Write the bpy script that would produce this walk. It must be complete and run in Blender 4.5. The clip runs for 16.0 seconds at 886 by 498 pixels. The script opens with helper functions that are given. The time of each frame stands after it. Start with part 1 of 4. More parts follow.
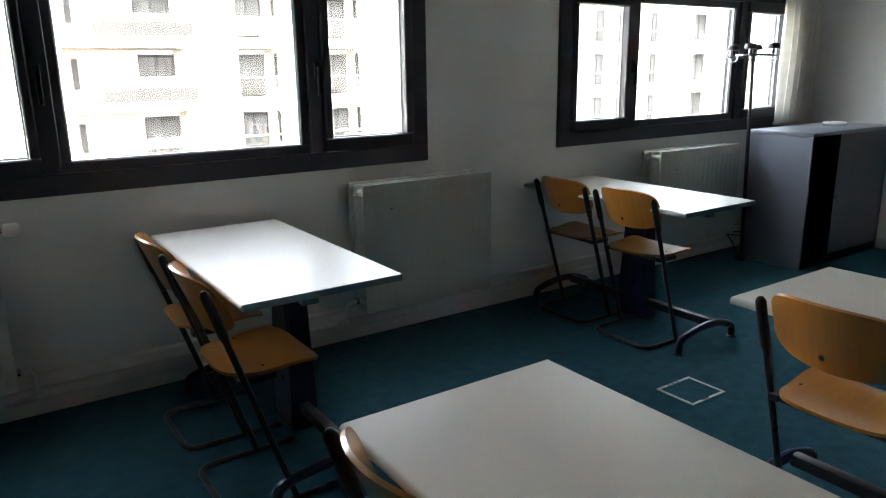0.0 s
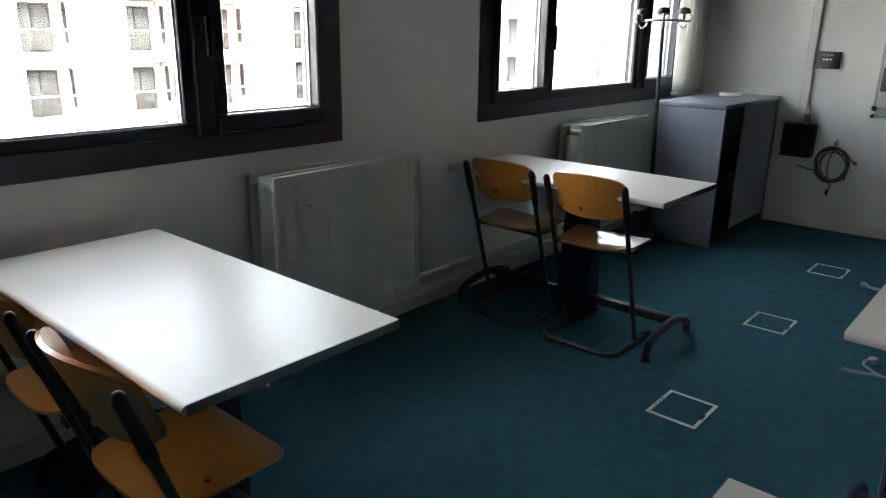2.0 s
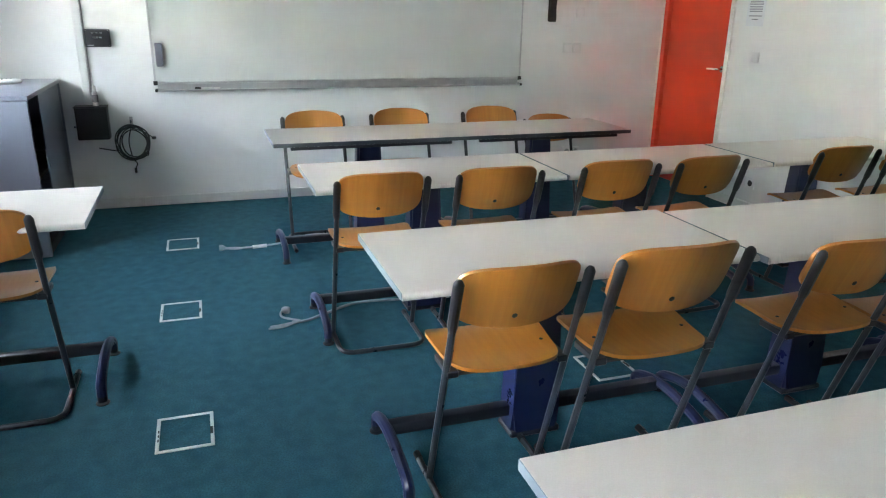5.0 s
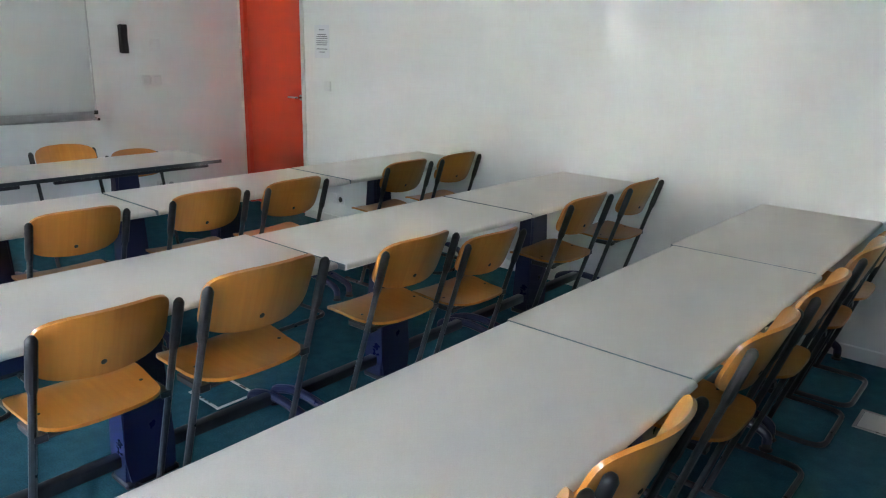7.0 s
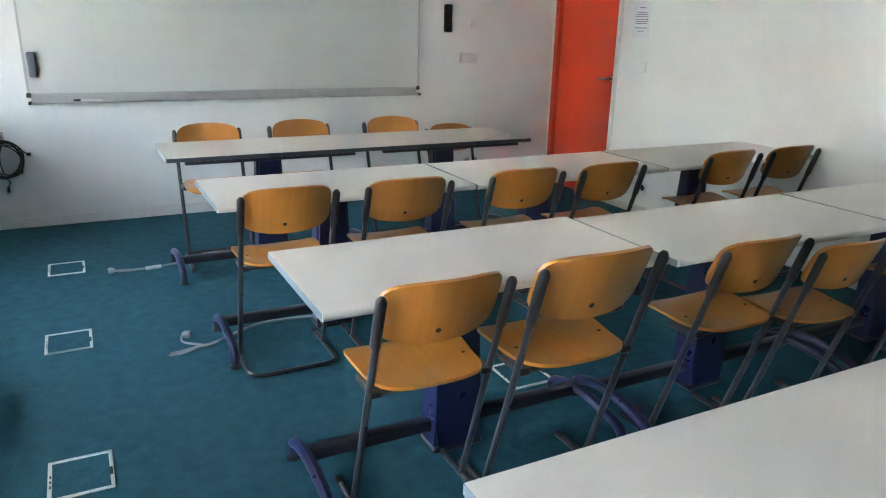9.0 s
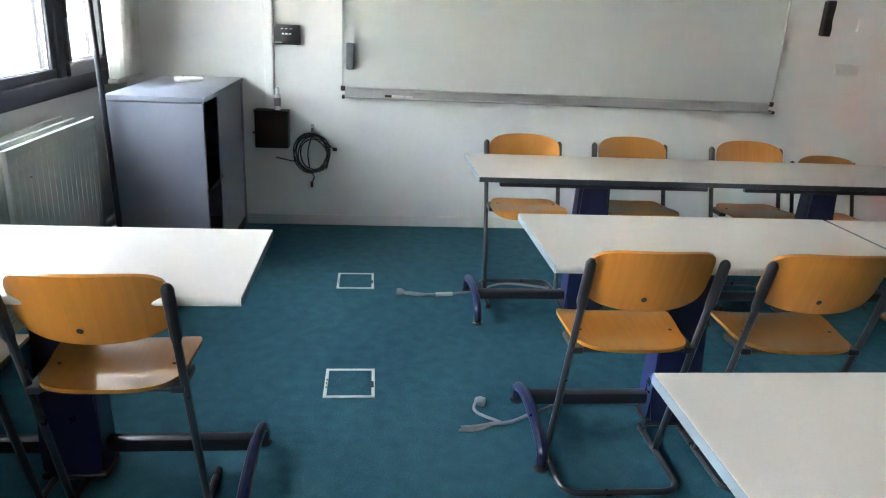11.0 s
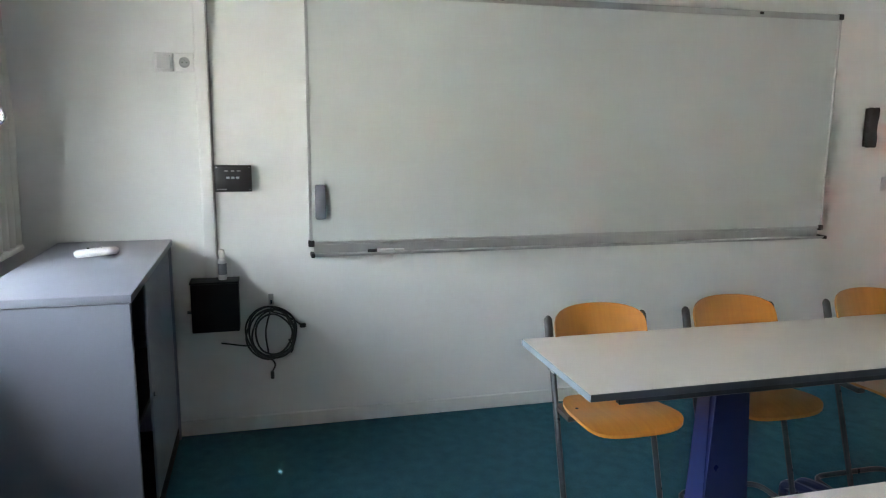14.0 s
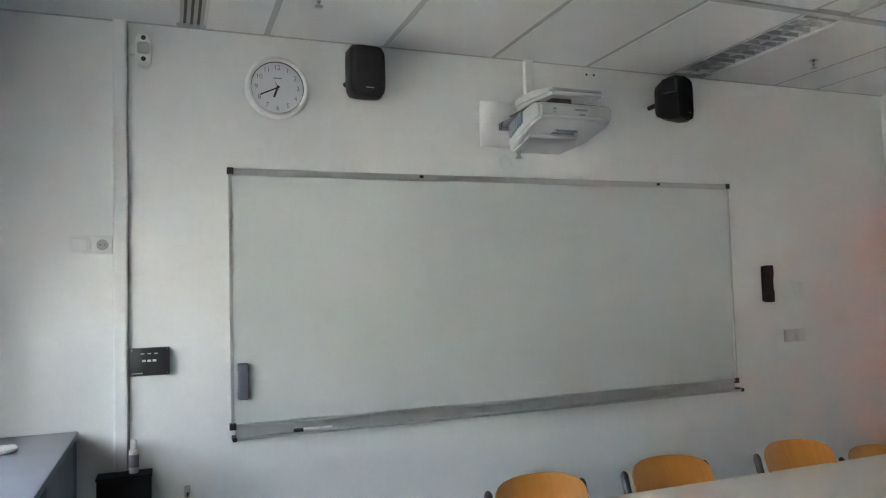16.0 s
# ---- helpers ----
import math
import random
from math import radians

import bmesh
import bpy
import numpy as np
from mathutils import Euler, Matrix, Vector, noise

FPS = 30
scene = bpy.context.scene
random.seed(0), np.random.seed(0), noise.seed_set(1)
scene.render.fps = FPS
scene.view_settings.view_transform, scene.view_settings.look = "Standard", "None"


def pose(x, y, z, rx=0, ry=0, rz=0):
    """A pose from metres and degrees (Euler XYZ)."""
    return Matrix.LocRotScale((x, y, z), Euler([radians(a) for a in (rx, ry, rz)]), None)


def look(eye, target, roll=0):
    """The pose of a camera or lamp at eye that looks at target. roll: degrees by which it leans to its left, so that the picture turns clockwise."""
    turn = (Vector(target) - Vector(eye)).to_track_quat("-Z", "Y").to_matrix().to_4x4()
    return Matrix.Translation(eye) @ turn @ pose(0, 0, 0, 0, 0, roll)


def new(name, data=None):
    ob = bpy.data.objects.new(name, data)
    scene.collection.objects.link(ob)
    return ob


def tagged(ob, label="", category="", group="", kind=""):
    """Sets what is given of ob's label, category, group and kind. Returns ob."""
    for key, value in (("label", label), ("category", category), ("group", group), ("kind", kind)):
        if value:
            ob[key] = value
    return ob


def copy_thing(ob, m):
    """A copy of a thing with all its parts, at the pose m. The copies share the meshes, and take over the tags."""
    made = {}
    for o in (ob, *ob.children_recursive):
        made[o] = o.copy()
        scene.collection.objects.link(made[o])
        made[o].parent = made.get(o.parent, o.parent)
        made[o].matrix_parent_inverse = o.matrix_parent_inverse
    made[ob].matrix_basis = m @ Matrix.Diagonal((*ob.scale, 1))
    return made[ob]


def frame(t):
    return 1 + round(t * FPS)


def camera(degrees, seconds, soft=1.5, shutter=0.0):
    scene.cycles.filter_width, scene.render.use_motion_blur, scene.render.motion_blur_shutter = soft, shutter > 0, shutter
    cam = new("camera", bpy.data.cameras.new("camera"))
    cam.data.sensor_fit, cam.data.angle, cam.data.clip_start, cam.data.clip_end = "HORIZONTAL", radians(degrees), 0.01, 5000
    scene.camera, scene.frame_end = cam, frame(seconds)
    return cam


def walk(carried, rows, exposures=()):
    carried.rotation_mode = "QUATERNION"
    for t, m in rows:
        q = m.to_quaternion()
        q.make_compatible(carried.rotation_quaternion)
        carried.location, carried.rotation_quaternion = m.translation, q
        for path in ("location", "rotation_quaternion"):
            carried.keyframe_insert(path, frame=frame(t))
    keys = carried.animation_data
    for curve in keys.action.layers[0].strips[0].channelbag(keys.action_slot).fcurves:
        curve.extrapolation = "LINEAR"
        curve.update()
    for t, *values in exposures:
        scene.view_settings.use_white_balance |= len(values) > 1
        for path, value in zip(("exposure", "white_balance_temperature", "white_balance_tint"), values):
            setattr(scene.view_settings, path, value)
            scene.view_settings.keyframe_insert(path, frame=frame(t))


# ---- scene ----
cam = camera(63.7, 16.0, 1.15)
PATH = [
    (0, (0.766, 0.68, 1.462), (1.852, 2.286, 0.972), -0.8),
    (0.5, (0.738, 0.923, 1.453), (1.812, 2.533, 0.952), 0.3),
    (1, (0.706, 1.174, 1.464), (1.904, 2.673, 0.901), -0.4),
    (1.5, (0.749, 1.381, 1.443), (2.065, 2.775, 0.874), 0.9),
    (2, (0.838, 1.613, 1.448), (2.281, 2.867, 0.859), 0.9),
    (2.5, (0.888, 1.82, 1.457), (2.458, 2.906, 0.863), 0.6),
    (3, (0.923, 2.01, 1.472), (2.68, 2.69, 0.802), 0.7),
    (3.5, (1.029, 2.15, 1.45), (2.85, 2.66, 0.797), -0.2),
    (4, (1.124, 2.266, 1.469), (2.996, 2.513, 0.808), -2.1),
    (4.5, (1.076, 2.358, 1.496), (2.944, 2.163, 0.809), -1.0),
    (5, (0.939, 2.396, 1.498), (2.736, 1.789, 0.864), 0.9),
    (5.2, (0.88, 2.348, 1.53), (2.622, 1.633, 0.854), -0.0),
    (7.3, (0.749, 2.381, 1.531), (1.979, 0.895, 1.003), 1.6),
    (7.5, (0.733, 2.399, 1.547), (1.978, 0.931, 1.005), 1.9),
    (8, (0.814, 2.418, 1.507), (2.168, 1.054, 0.951), 2.7),
    (8.5, (0.864, 2.44, 1.505), (2.419, 1.34, 0.894), 1.8),
    (9, (1.017, 2.432, 1.492), (2.712, 1.558, 0.889), 1.4),
    (9.5, (1.195, 2.4, 1.496), (3.019, 1.845, 0.89), 2.0),
    (10, (1.369, 2.405, 1.492), (3.226, 2.043, 0.843), 1.8),
    (10.2, (1.502, 2.432, 1.48), (3.36, 2.08, 0.83), 2.6),
    (12.3, (2.589, 2.711, 1.448), (4.501, 2.745, 0.863), 0.9),
    (12.5, (2.683, 2.783, 1.467), (4.597, 2.732, 0.89), -0.0),
    (13, (2.88, 2.895, 1.475), (4.789, 2.698, 0.915), 0.5),
    (13.5, (3.139, 2.913, 1.501), (5.059, 2.598, 1.037), -0.1),
    (14, (3.311, 2.946, 1.534), (5.219, 2.456, 1.189), 0.5),
    (14.5, (3.36, 2.996, 1.57), (5.241, 2.348, 1.361), -0.4),
    (15, (3.393, 3.01, 1.599), (5.257, 2.296, 1.487), -0.9),
    (15.5, (3.359, 3.012, 1.614), (5.218, 2.273, 1.619), -1.1),
    (16, (3.334, 2.986, 1.566), (5.198, 2.268, 1.675), -1.6),
]
EXPOSURES = [(0, 6.43, 6770, 10), (1.5, 6.35, 6820, 10), (2.5, 6.41, 6870, 10), (4, 7.52, 6660, 10), (5, 7.79, 6560, 10), (7.4, 7.57, 6210, 10), (9, 7.75, 6410, 10), (10.1, 8.04, 6710, 10), (12.4, 7.08, 6760, 10), (13.2, 7.05, 6760, 10), (14, 7.30, 6760, 10), (16, 7.10, 6560, 10)]
walk(cam, [(t, look(eye, target, roll)) for t, eye, target, roll in PATH], EXPOSURES)

# ---- light ----
world = bpy.data.worlds.new("sky")
scene.world = world
world.use_nodes = True
wn = world.node_tree
sky = wn.nodes.new("ShaderNodeTexSky")
sky.sky_type = "NISHITA"
sky.sun_disc = False
sky.sun_elevation = radians(40)
sky.sun_rotation = radians(197)
sky.air_density, sky.dust_density, sky.ozone_density = 1.0, 4.0, 1.0
background = wn.nodes["Background"]
background.inputs["Strength"].default_value = 0.15
grey_sky = wn.nodes.new("ShaderNodeHueSaturation")
grey_sky.inputs["Saturation"].default_value = 0.4
wn.links.new(sky.outputs["Color"], grey_sky.inputs["Color"])
wn.links.new(grey_sky.outputs["Color"], background.inputs["Color"])
sun = new("sun", bpy.data.lights.new("sun", "SUN"))
sun.data.energy, sun.data.angle, sun.data.color = 0.5, radians(12), (1.0, 0.99, 0.97)
sun.matrix_world = look((-6, -20, 4 + 20 * math.tan(radians(40))), (0, 0, 4))

# ---- room plan ----
EAST, NORTH, SOUTH, WEST, TOP = 6.85, 4.095, -1.70, -3.3, 2.83
SILL, HEAD = 0.96, 2.01
WINDOWS = [(0.42, 2.97), (3.965, 6.515)]


# ---- mesh helpers ----
def add_box(bm, x0, x1, y0, y1, z0, z1, bevel=0.0, segments=1):
    vs = [bm.verts.new((x, y, z)) for x in (x0, x1) for y in (y0, y1) for z in (z0, z1)]
    faces = [bm.faces.new([vs[i] for i in f]) for f in ((0, 1, 3, 2), (4, 6, 7, 5), (0, 4, 5, 1), (2, 3, 7, 6), (0, 2, 6, 4), (1, 5, 7, 3))]
    if bevel:
        edges = list({e for f in faces for e in f.edges})
        bmesh.ops.bevel(bm, geom=edges, offset=bevel, segments=segments, affect="EDGES", profile=0.5, clamp_overlap=True)
    return bm


def box(x0, x1, y0, y1, z0, z1, bevel=0.0, segments=1):
    return add_box(bmesh.new(), x0, x1, y0, y1, z0, z1, bevel, segments)


def add_tube(bm, pts, r, seg=10, closed=False, flat=1.0):
    """A round rod along points; flat squeezes it across."""
    pts = [Vector(p) for p in pts]
    n = len(pts)
    rings, side = [], None
    for i, p in enumerate(pts):
        a = pts[i - 1] if i or closed else p
        b = pts[(i + 1) % n] if i < n - 1 or closed else p
        way = (b - a).normalized()
        if side is None:
            side = way.orthogonal().normalized()
        side = (side - way * side.dot(way)).normalized()
        up = way.cross(side)
        rr = r[i] if isinstance(r, (list, tuple)) else r
        rings.append([bm.verts.new(p + rr * (math.cos(2 * math.pi * k / seg) * side + flat * math.sin(2 * math.pi * k / seg) * up)) for k in range(seg)])
    for i in range(n if closed else n - 1):
        r0, r1 = rings[i], rings[(i + 1) % n]
        for k in range(seg):
            bm.faces.new((r0[k], r0[(k + 1) % seg], r1[(k + 1) % seg], r1[k]))
    if not closed:
        bm.faces.new(rings[0][::-1])
        bm.faces.new(rings[-1])
    return bm


def tube(pts, r, seg=10, closed=False, flat=1.0):
    return add_tube(bmesh.new(), pts, r, seg, closed, flat)


def smooth_path(pts, radius, steps=5):
    """Points with the inner corners rounded."""
    pts = [Vector(p) for p in pts]
    out = [pts[0]]
    for a, b, c in zip(pts, pts[1:], pts[2:]):
        ra, rc = min(radius, (a - b).length * 0.45), min(radius, (c - b).length * 0.45)
        p, q = b + (a - b).normalized() * ra, b + (c - b).normalized() * rc
        for k in range(steps + 1):
            f = k / steps
            out.append(p.lerp(b, f).lerp(b.lerp(q, f), f))
    out.append(pts[-1])
    return out


def curve_path(pts, steps=6):
    """A soft curve through points."""
    pts = [Vector(p) for p in pts]
    pts = [2 * pts[0] - pts[1]] + pts + [2 * pts[-1] - pts[-2]]
    out = []
    for a, b, c, d in zip(pts, pts[1:], pts[2:], pts[3:]):
        for k in range(steps):
            f = k / steps
            out.append(0.5 * (2 * b + (c - a) * f + (2 * a - 5 * b + 4 * c - d) * f * f + (3 * b - a - 3 * c + d) * f ** 3))
    out.append(pts[-2])
    return out


def add_loft(bm, rings, caps=True):
    loops = [[bm.verts.new(p) for p in ring] for ring in rings]
    n = len(loops[0])
    for a, b in zip(loops, loops[1:]):
        for k in range(n):
            bm.faces.new((a[k], a[(k + 1) % n], b[(k + 1) % n], b[k]))
    if caps:
        bm.faces.new(loops[0][::-1])
        bm.faces.new(loops[-1])
    return bm


def lathe(profile, seg=24, axis="z", caps=True):
    bm = bmesh.new()
    rings = []
    for r, h in profile:
        ring = []
        for k in range(seg):
            a = 2 * math.pi * k / seg
            u, v = max(r, 1e-4) * math.cos(a), max(r, 1e-4) * math.sin(a)
            ring.append((u, v, h) if axis == "z" else (h, u, v) if axis == "x" else (v, h, u))
        rings.append(ring)
    return add_loft(bm, rings, caps)


def moved(bm, m):
    bmesh.ops.transform(bm, matrix=m, verts=bm.verts)
    return bm


def mesh_of(name, bm, material, angle=35):
    bmesh.ops.recalc_face_normals(bm, faces=bm.faces)
    me = bpy.data.meshes.new(name)
    bm.to_mesh(me)
    bm.free()
    for p in me.polygons:
        p.use_smooth = True
    me.set_sharp_from_angle(angle=radians(angle))
    me.materials.append(material)
    return me


def part(name, bm, material, parent, label=""):
    ob = new(name, mesh_of(name, bm, material))
    ob.parent = parent
    return tagged(ob, label)


def thing(name, label, category, m=None, group="", kind=""):
    """An Empty at the thing's base, which parents its parts."""
    ob = new(name)
    ob.empty_display_size = 0.1
    if m is not None:
        ob.matrix_world = m
    return tagged(ob, label, category, group, kind)


def solid(name, bm, material, label, category, kind="", group=""):
    return tagged(new(name, mesh_of(name, bm, material)), label, category, group, kind)


# ---- materials ----
def material(name, colour, rough=0.5, metal=0.0, vary=0.12, scale=3.0, grain=60.0, grain_amount=0.08, bump=0.0, bump_scale=200.0,
             coat=0.0, stretch=(1, 1, 1), second=None, spec=0.5, sheen=0.08):
    """A surface with broad and fine variation of colour and gloss, and fine relief."""
    m = bpy.data.materials.new(name)
    m.use_nodes = True
    nt = m.node_tree
    b = nt.nodes["Principled BSDF"]
    co = nt.nodes.new("ShaderNodeTexCoord")
    mp = nt.nodes.new("ShaderNodeMapping")
    mp.inputs["Scale"].default_value = stretch
    nt.links.new(co.outputs["Object"], mp.inputs["Vector"])

    def noise_of(s, detail=3.0):
        n = nt.nodes.new("ShaderNodeTexNoise")
        n.inputs["Scale"].default_value, n.inputs["Detail"].default_value = s, detail
        nt.links.new(mp.outputs["Vector"], n.inputs["Vector"])
        return n.outputs["Fac"]

    def mixed(fac, a, c, amount):
        r = nt.nodes.new("ShaderNodeMapRange")
        r.inputs["From Min"].default_value, r.inputs["From Max"].default_value = 0.3, 0.7
        r.inputs["To Max"].default_value = amount
        nt.links.new(fac, r.inputs["Value"])
        x = nt.nodes.new("ShaderNodeMix")
        x.data_type = "RGBA"
        nt.links.new(r.outputs["Result"], x.inputs[0])
        if isinstance(a, tuple):
            x.inputs[6].default_value = a
        else:
            nt.links.new(a, x.inputs[6])
        x.inputs[7].default_value = c
        return x.outputs[2]

    base = (*colour, 1)
    dark = (*(second or [c * 0.55 for c in colour]), 1)
    broad = noise_of(scale, 4.0)
    out = mixed(broad, base, dark, vary)
    if grain_amount:
        out = mixed(noise_of(grain, 2.0), out, tuple(c * 0.5 for c in base[:3]) + (1,), grain_amount)
    nt.links.new(out, b.inputs["Base Color"])
    rr = nt.nodes.new("ShaderNodeMapRange")
    rr.inputs["To Min"].default_value, rr.inputs["To Max"].default_value = max(rough - sheen, 0.02), min(rough + sheen, 1)
    nt.links.new(broad, rr.inputs["Value"])
    nt.links.new(rr.outputs["Result"], b.inputs["Roughness"])
    b.inputs["Metallic"].default_value = metal
    b.inputs["Coat Weight"].default_value = coat
    b.inputs["Coat Roughness"].default_value = 0.15
    b.inputs["Specular IOR Level"].default_value = spec
    if bump:
        bp = nt.nodes.new("ShaderNodeBump")
        bp.inputs["Strength"].default_value = bump
        bp.inputs["Distance"].default_value = 0.002
        nt.links.new(noise_of(bump_scale, 3.0), bp.inputs["Height"])
        nt.links.new(bp.outputs["Normal"], b.inputs["Normal"])
    return m


def wood(name, light, dark, rough=0.3):
    """Varnished beech veneer with grain along x."""
    m = bpy.data.materials.new(name)
    m.use_nodes = True
    nt = m.node_tree
    b = nt.nodes["Principled BSDF"]
    co = nt.nodes.new("ShaderNodeTexCoord")
    info = nt.nodes.new("ShaderNodeObjectInfo")
    mp = nt.nodes.new("ShaderNodeMapping")
    mp.inputs["Scale"].default_value = (22, 1.2, 1.2)
    nt.links.new(co.outputs["Object"], mp.inputs["Vector"])
    nt.links.new(info.outputs["Random"], mp.inputs["Location"])
    n = nt.nodes.new("ShaderNodeTexNoise")
    n.inputs["Scale"].default_value, n.inputs["Detail"].default_value = 3.0, 6.0
    nt.links.new(mp.outputs["Vector"], n.inputs["Vector"])
    ramp = nt.nodes.new("ShaderNodeValToRGB")
    ramp.color_ramp.elements[0].position, ramp.color_ramp.elements[1].position = 0.3, 0.72
    ramp.color_ramp.elements[0].color, ramp.color_ramp.elements[1].color = (*dark, 1), (*light, 1)
    nt.links.new(n.outputs["Fac"], ramp.inputs["Fac"])
    hsv = nt.nodes.new("ShaderNodeHueSaturation")
    val = nt.nodes.new("ShaderNodeMapRange")
    val.inputs["To Min"].default_value, val.inputs["To Max"].default_value = 0.78, 1.16
    nt.links.new(info.outputs["Random"], val.inputs["Value"])
    nt.links.new(val.outputs["Result"], hsv.inputs["Value"])
    nt.links.new(ramp.outputs["Color"], hsv.inputs["Color"])
    nt.links.new(hsv.outputs["Color"], b.inputs["Base Color"])
    b.inputs["Roughness"].default_value = rough
    b.inputs["Coat Weight"].default_value = 0.65
    b.inputs["Coat Roughness"].default_value = 0.13
    return m


def glass(name, tint=(1, 1, 1)):
    m = bpy.data.materials.new(name)
    m.use_nodes = True
    nt = m.node_tree
    nt.nodes.remove(nt.nodes["Principled BSDF"])
    t, g, x = nt.nodes.new("ShaderNodeBsdfTransparent"), nt.nodes.new("ShaderNodeBsdfGlossy"), nt.nodes.new("ShaderNodeMixShader")
    f = nt.nodes.new("ShaderNodeLayerWeight")
    f.inputs["Blend"].default_value = 0.5
    power, scaled = nt.nodes.new("ShaderNodeMath"), nt.nodes.new("ShaderNodeMath")
    power.operation, power.inputs[1].default_value = "POWER", 5.0
    scaled.operation, scaled.inputs[1].default_value, scaled.inputs[2].default_value = "MULTIPLY_ADD", 0.96, 0.04
    nt.links.new(f.outputs["Facing"], power.inputs[0])
    nt.links.new(power.outputs[0], scaled.inputs[0])
    t.inputs["Color"].default_value = (*tint, 1)
    g.inputs["Roughness"].default_value = 0.02
    nt.links.new(scaled.outputs[0], x.inputs["Fac"])
    nt.links.new(t.outputs[0], x.inputs[1])
    nt.links.new(g.outputs[0], x.inputs[2])
    nt.links.new(x.outputs[0], nt.nodes["Material Output"].inputs["Surface"])
    return m


WALL = material("wall_paint", (0.75, 0.755, 0.74), 0.55, vary=0.06, scale=1.3, grain=25, grain_amount=0.03, bump=0.25, bump_scale=260)
CARPET = material("carpet", (0.042, 0.155, 0.200), 0.97, vary=0.75, scale=16, grain=150, grain_amount=0.75, bump=1.0, bump_scale=330, second=(0.020, 0.086, 0.117), spec=0.15)
TILE = material("ceiling_tile", (0.70, 0.70, 0.685), 0.9, vary=0.08, scale=2, grain=150, grain_amount=0.08, bump=0.3, bump_scale=300)
GRID = material("ceiling_grid", (0.40, 0.40, 0.40), 0.5, vary=0.1)
WHITE = material("white_plastic", (0.72, 0.72, 0.71), 0.4, vary=0.06, scale=8, grain_amount=0.02)
TRIM = material("white_trim", (0.74, 0.74, 0.71), 0.45, vary=0.15, scale=5, grain=40, grain_amount=0.06)
FRAME = material("anthracite_frame", (0.022, 0.023, 0.032), 0.38, vary=0.2, scale=6, grain=200, grain_amount=0.1, bump=0.08, bump_scale=500)
LAMINATE = material("table_laminate", (0.64, 0.60, 0.55), 0.37, spec=0.36, vary=0.08, scale=2.5, grain=260, grain_amount=0.1, bump=0.06, bump_scale=500)
EDGE = material("blue_grey_edge", (0.19, 0.235, 0.265), 0.45, vary=0.15, scale=9)
DARK_EDGE = material("dark_edge", (0.045, 0.054, 0.062), 0.45, vary=0.15, scale=9)
NAVY = material("navy_lacquer", (0.009, 0.013, 0.052), 0.3, vary=0.25, scale=7, grain=80, grain_amount=0.1)
BLACK_METAL = material("black_metal", (0.016, 0.017, 0.022), 0.32, vary=0.25, scale=8, grain=90, grain_amount=0.12)
GREY_METAL = material("anthracite_tube", (0.032, 0.036, 0.042), 0.3, metal=0.3, vary=0.3, scale=12, grain=90, grain_amount=0.12)
HANDLE = material("dull_black", (0.010, 0.010, 0.013), 0.8, vary=0.2, scale=10, spec=0.15)
BLACK = material("black_plastic", (0.012, 0.012, 0.014), 0.45, vary=0.2, scale=10)
BEECH = wood("beech_veneer", (0.52, 0.205, 0.034), (0.46, 0.170, 0.026))
RADIATOR = material("radiator_enamel", (0.52, 0.55, 0.50), 0.42, vary=0.12, scale=4, grain=30, grain_amount=0.05)
CABINET = material("grey_steel", (0.215, 0.23, 0.275), 0.32, vary=0.12, scale=3, grain=120, grain_amount=0.06)
# Near-black puts the shade of the open cabinet into its inner steel.
CABINET_IN = material("cabinet_inside_shade", (0.014, 0.014, 0.016), 0.6, vary=0.2)
BOARD = material("whiteboard_enamel", (0.57, 0.595, 0.58), 0.28, vary=0.02, scale=0.8, grain_amount=0.0, sheen=0.01)
ALU = material("aluminium", (0.48, 0.49, 0.49), 0.38, metal=0.7, vary=0.04, scale=6, grain_amount=0.02, stretch=(1, 0.2, 1), sheen=0.03)
CHROME = material("chrome", (0.62, 0.63, 0.65), 0.15, metal=1.0, vary=0.1)
RED = material("red_lacquer", (0.64, 0.042, 0.009), 0.33, vary=0.1, scale=2, grain=60, grain_amount=0.03)
CURTAIN = material("beige_curtain", (0.66, 0.65, 0.60), 0.85, vary=0.12, scale=5, grain=300, grain_amount=0.15, bump=0.3, bump_scale=500)
SHELL = material("projector_shell", (0.41, 0.415, 0.42), 0.45, vary=0.05, scale=6, grain_amount=0.02)
PAPER = material("paper", (0.68, 0.69, 0.72), 0.7, vary=0.04, grain_amount=0.0)
shader = CURTAIN.node_tree
thin, blend = shader.nodes.new("ShaderNodeBsdfTranslucent"), shader.nodes.new("ShaderNodeMixShader")
thin.inputs["Color"].default_value = (0.66, 0.65, 0.60, 1)
blend.inputs["Fac"].default_value = 0.3
shader.links.new(shader.nodes["Principled BSDF"].outputs[0], blend.inputs[1])
shader.links.new(thin.outputs[0], blend.inputs[2])
shader.links.new(blend.outputs[0], shader.nodes["Material Output"].inputs["Surface"])
SPEAKER_CLOTH = material("speaker_cloth", (0.010, 0.010, 0.011), 0.9, bump=0.6, bump_scale=900)
INK = material("ink", (0.22, 0.23, 0.25), 0.7, vary=0.1)
CORD = material("grey_cord", (0.33, 0.36, 0.39), 0.6, vary=0.3, scale=40)
FACADE = material("white_render", (0.60, 0.59, 0.575), 0.85, vary=0.12, scale=0.5, grain=6, grain_amount=0.06)
# Cream render, darkened so the bays' shade shows against the white front.
FACADE_SHADE = material("shaded_cream_render", (0.30, 0.265, 0.22), 0.85, vary=0.12, scale=0.5, grain=6, grain_amount=0.06)
FAR_GLASS = material("far_glass", (0.045, 0.047, 0.050), 0.3, vary=0.8, scale=0.8, stretch=(6, 1, 0.5), grain_amount=0.0, second=(0.014, 0.014, 0.015), spec=0.1)
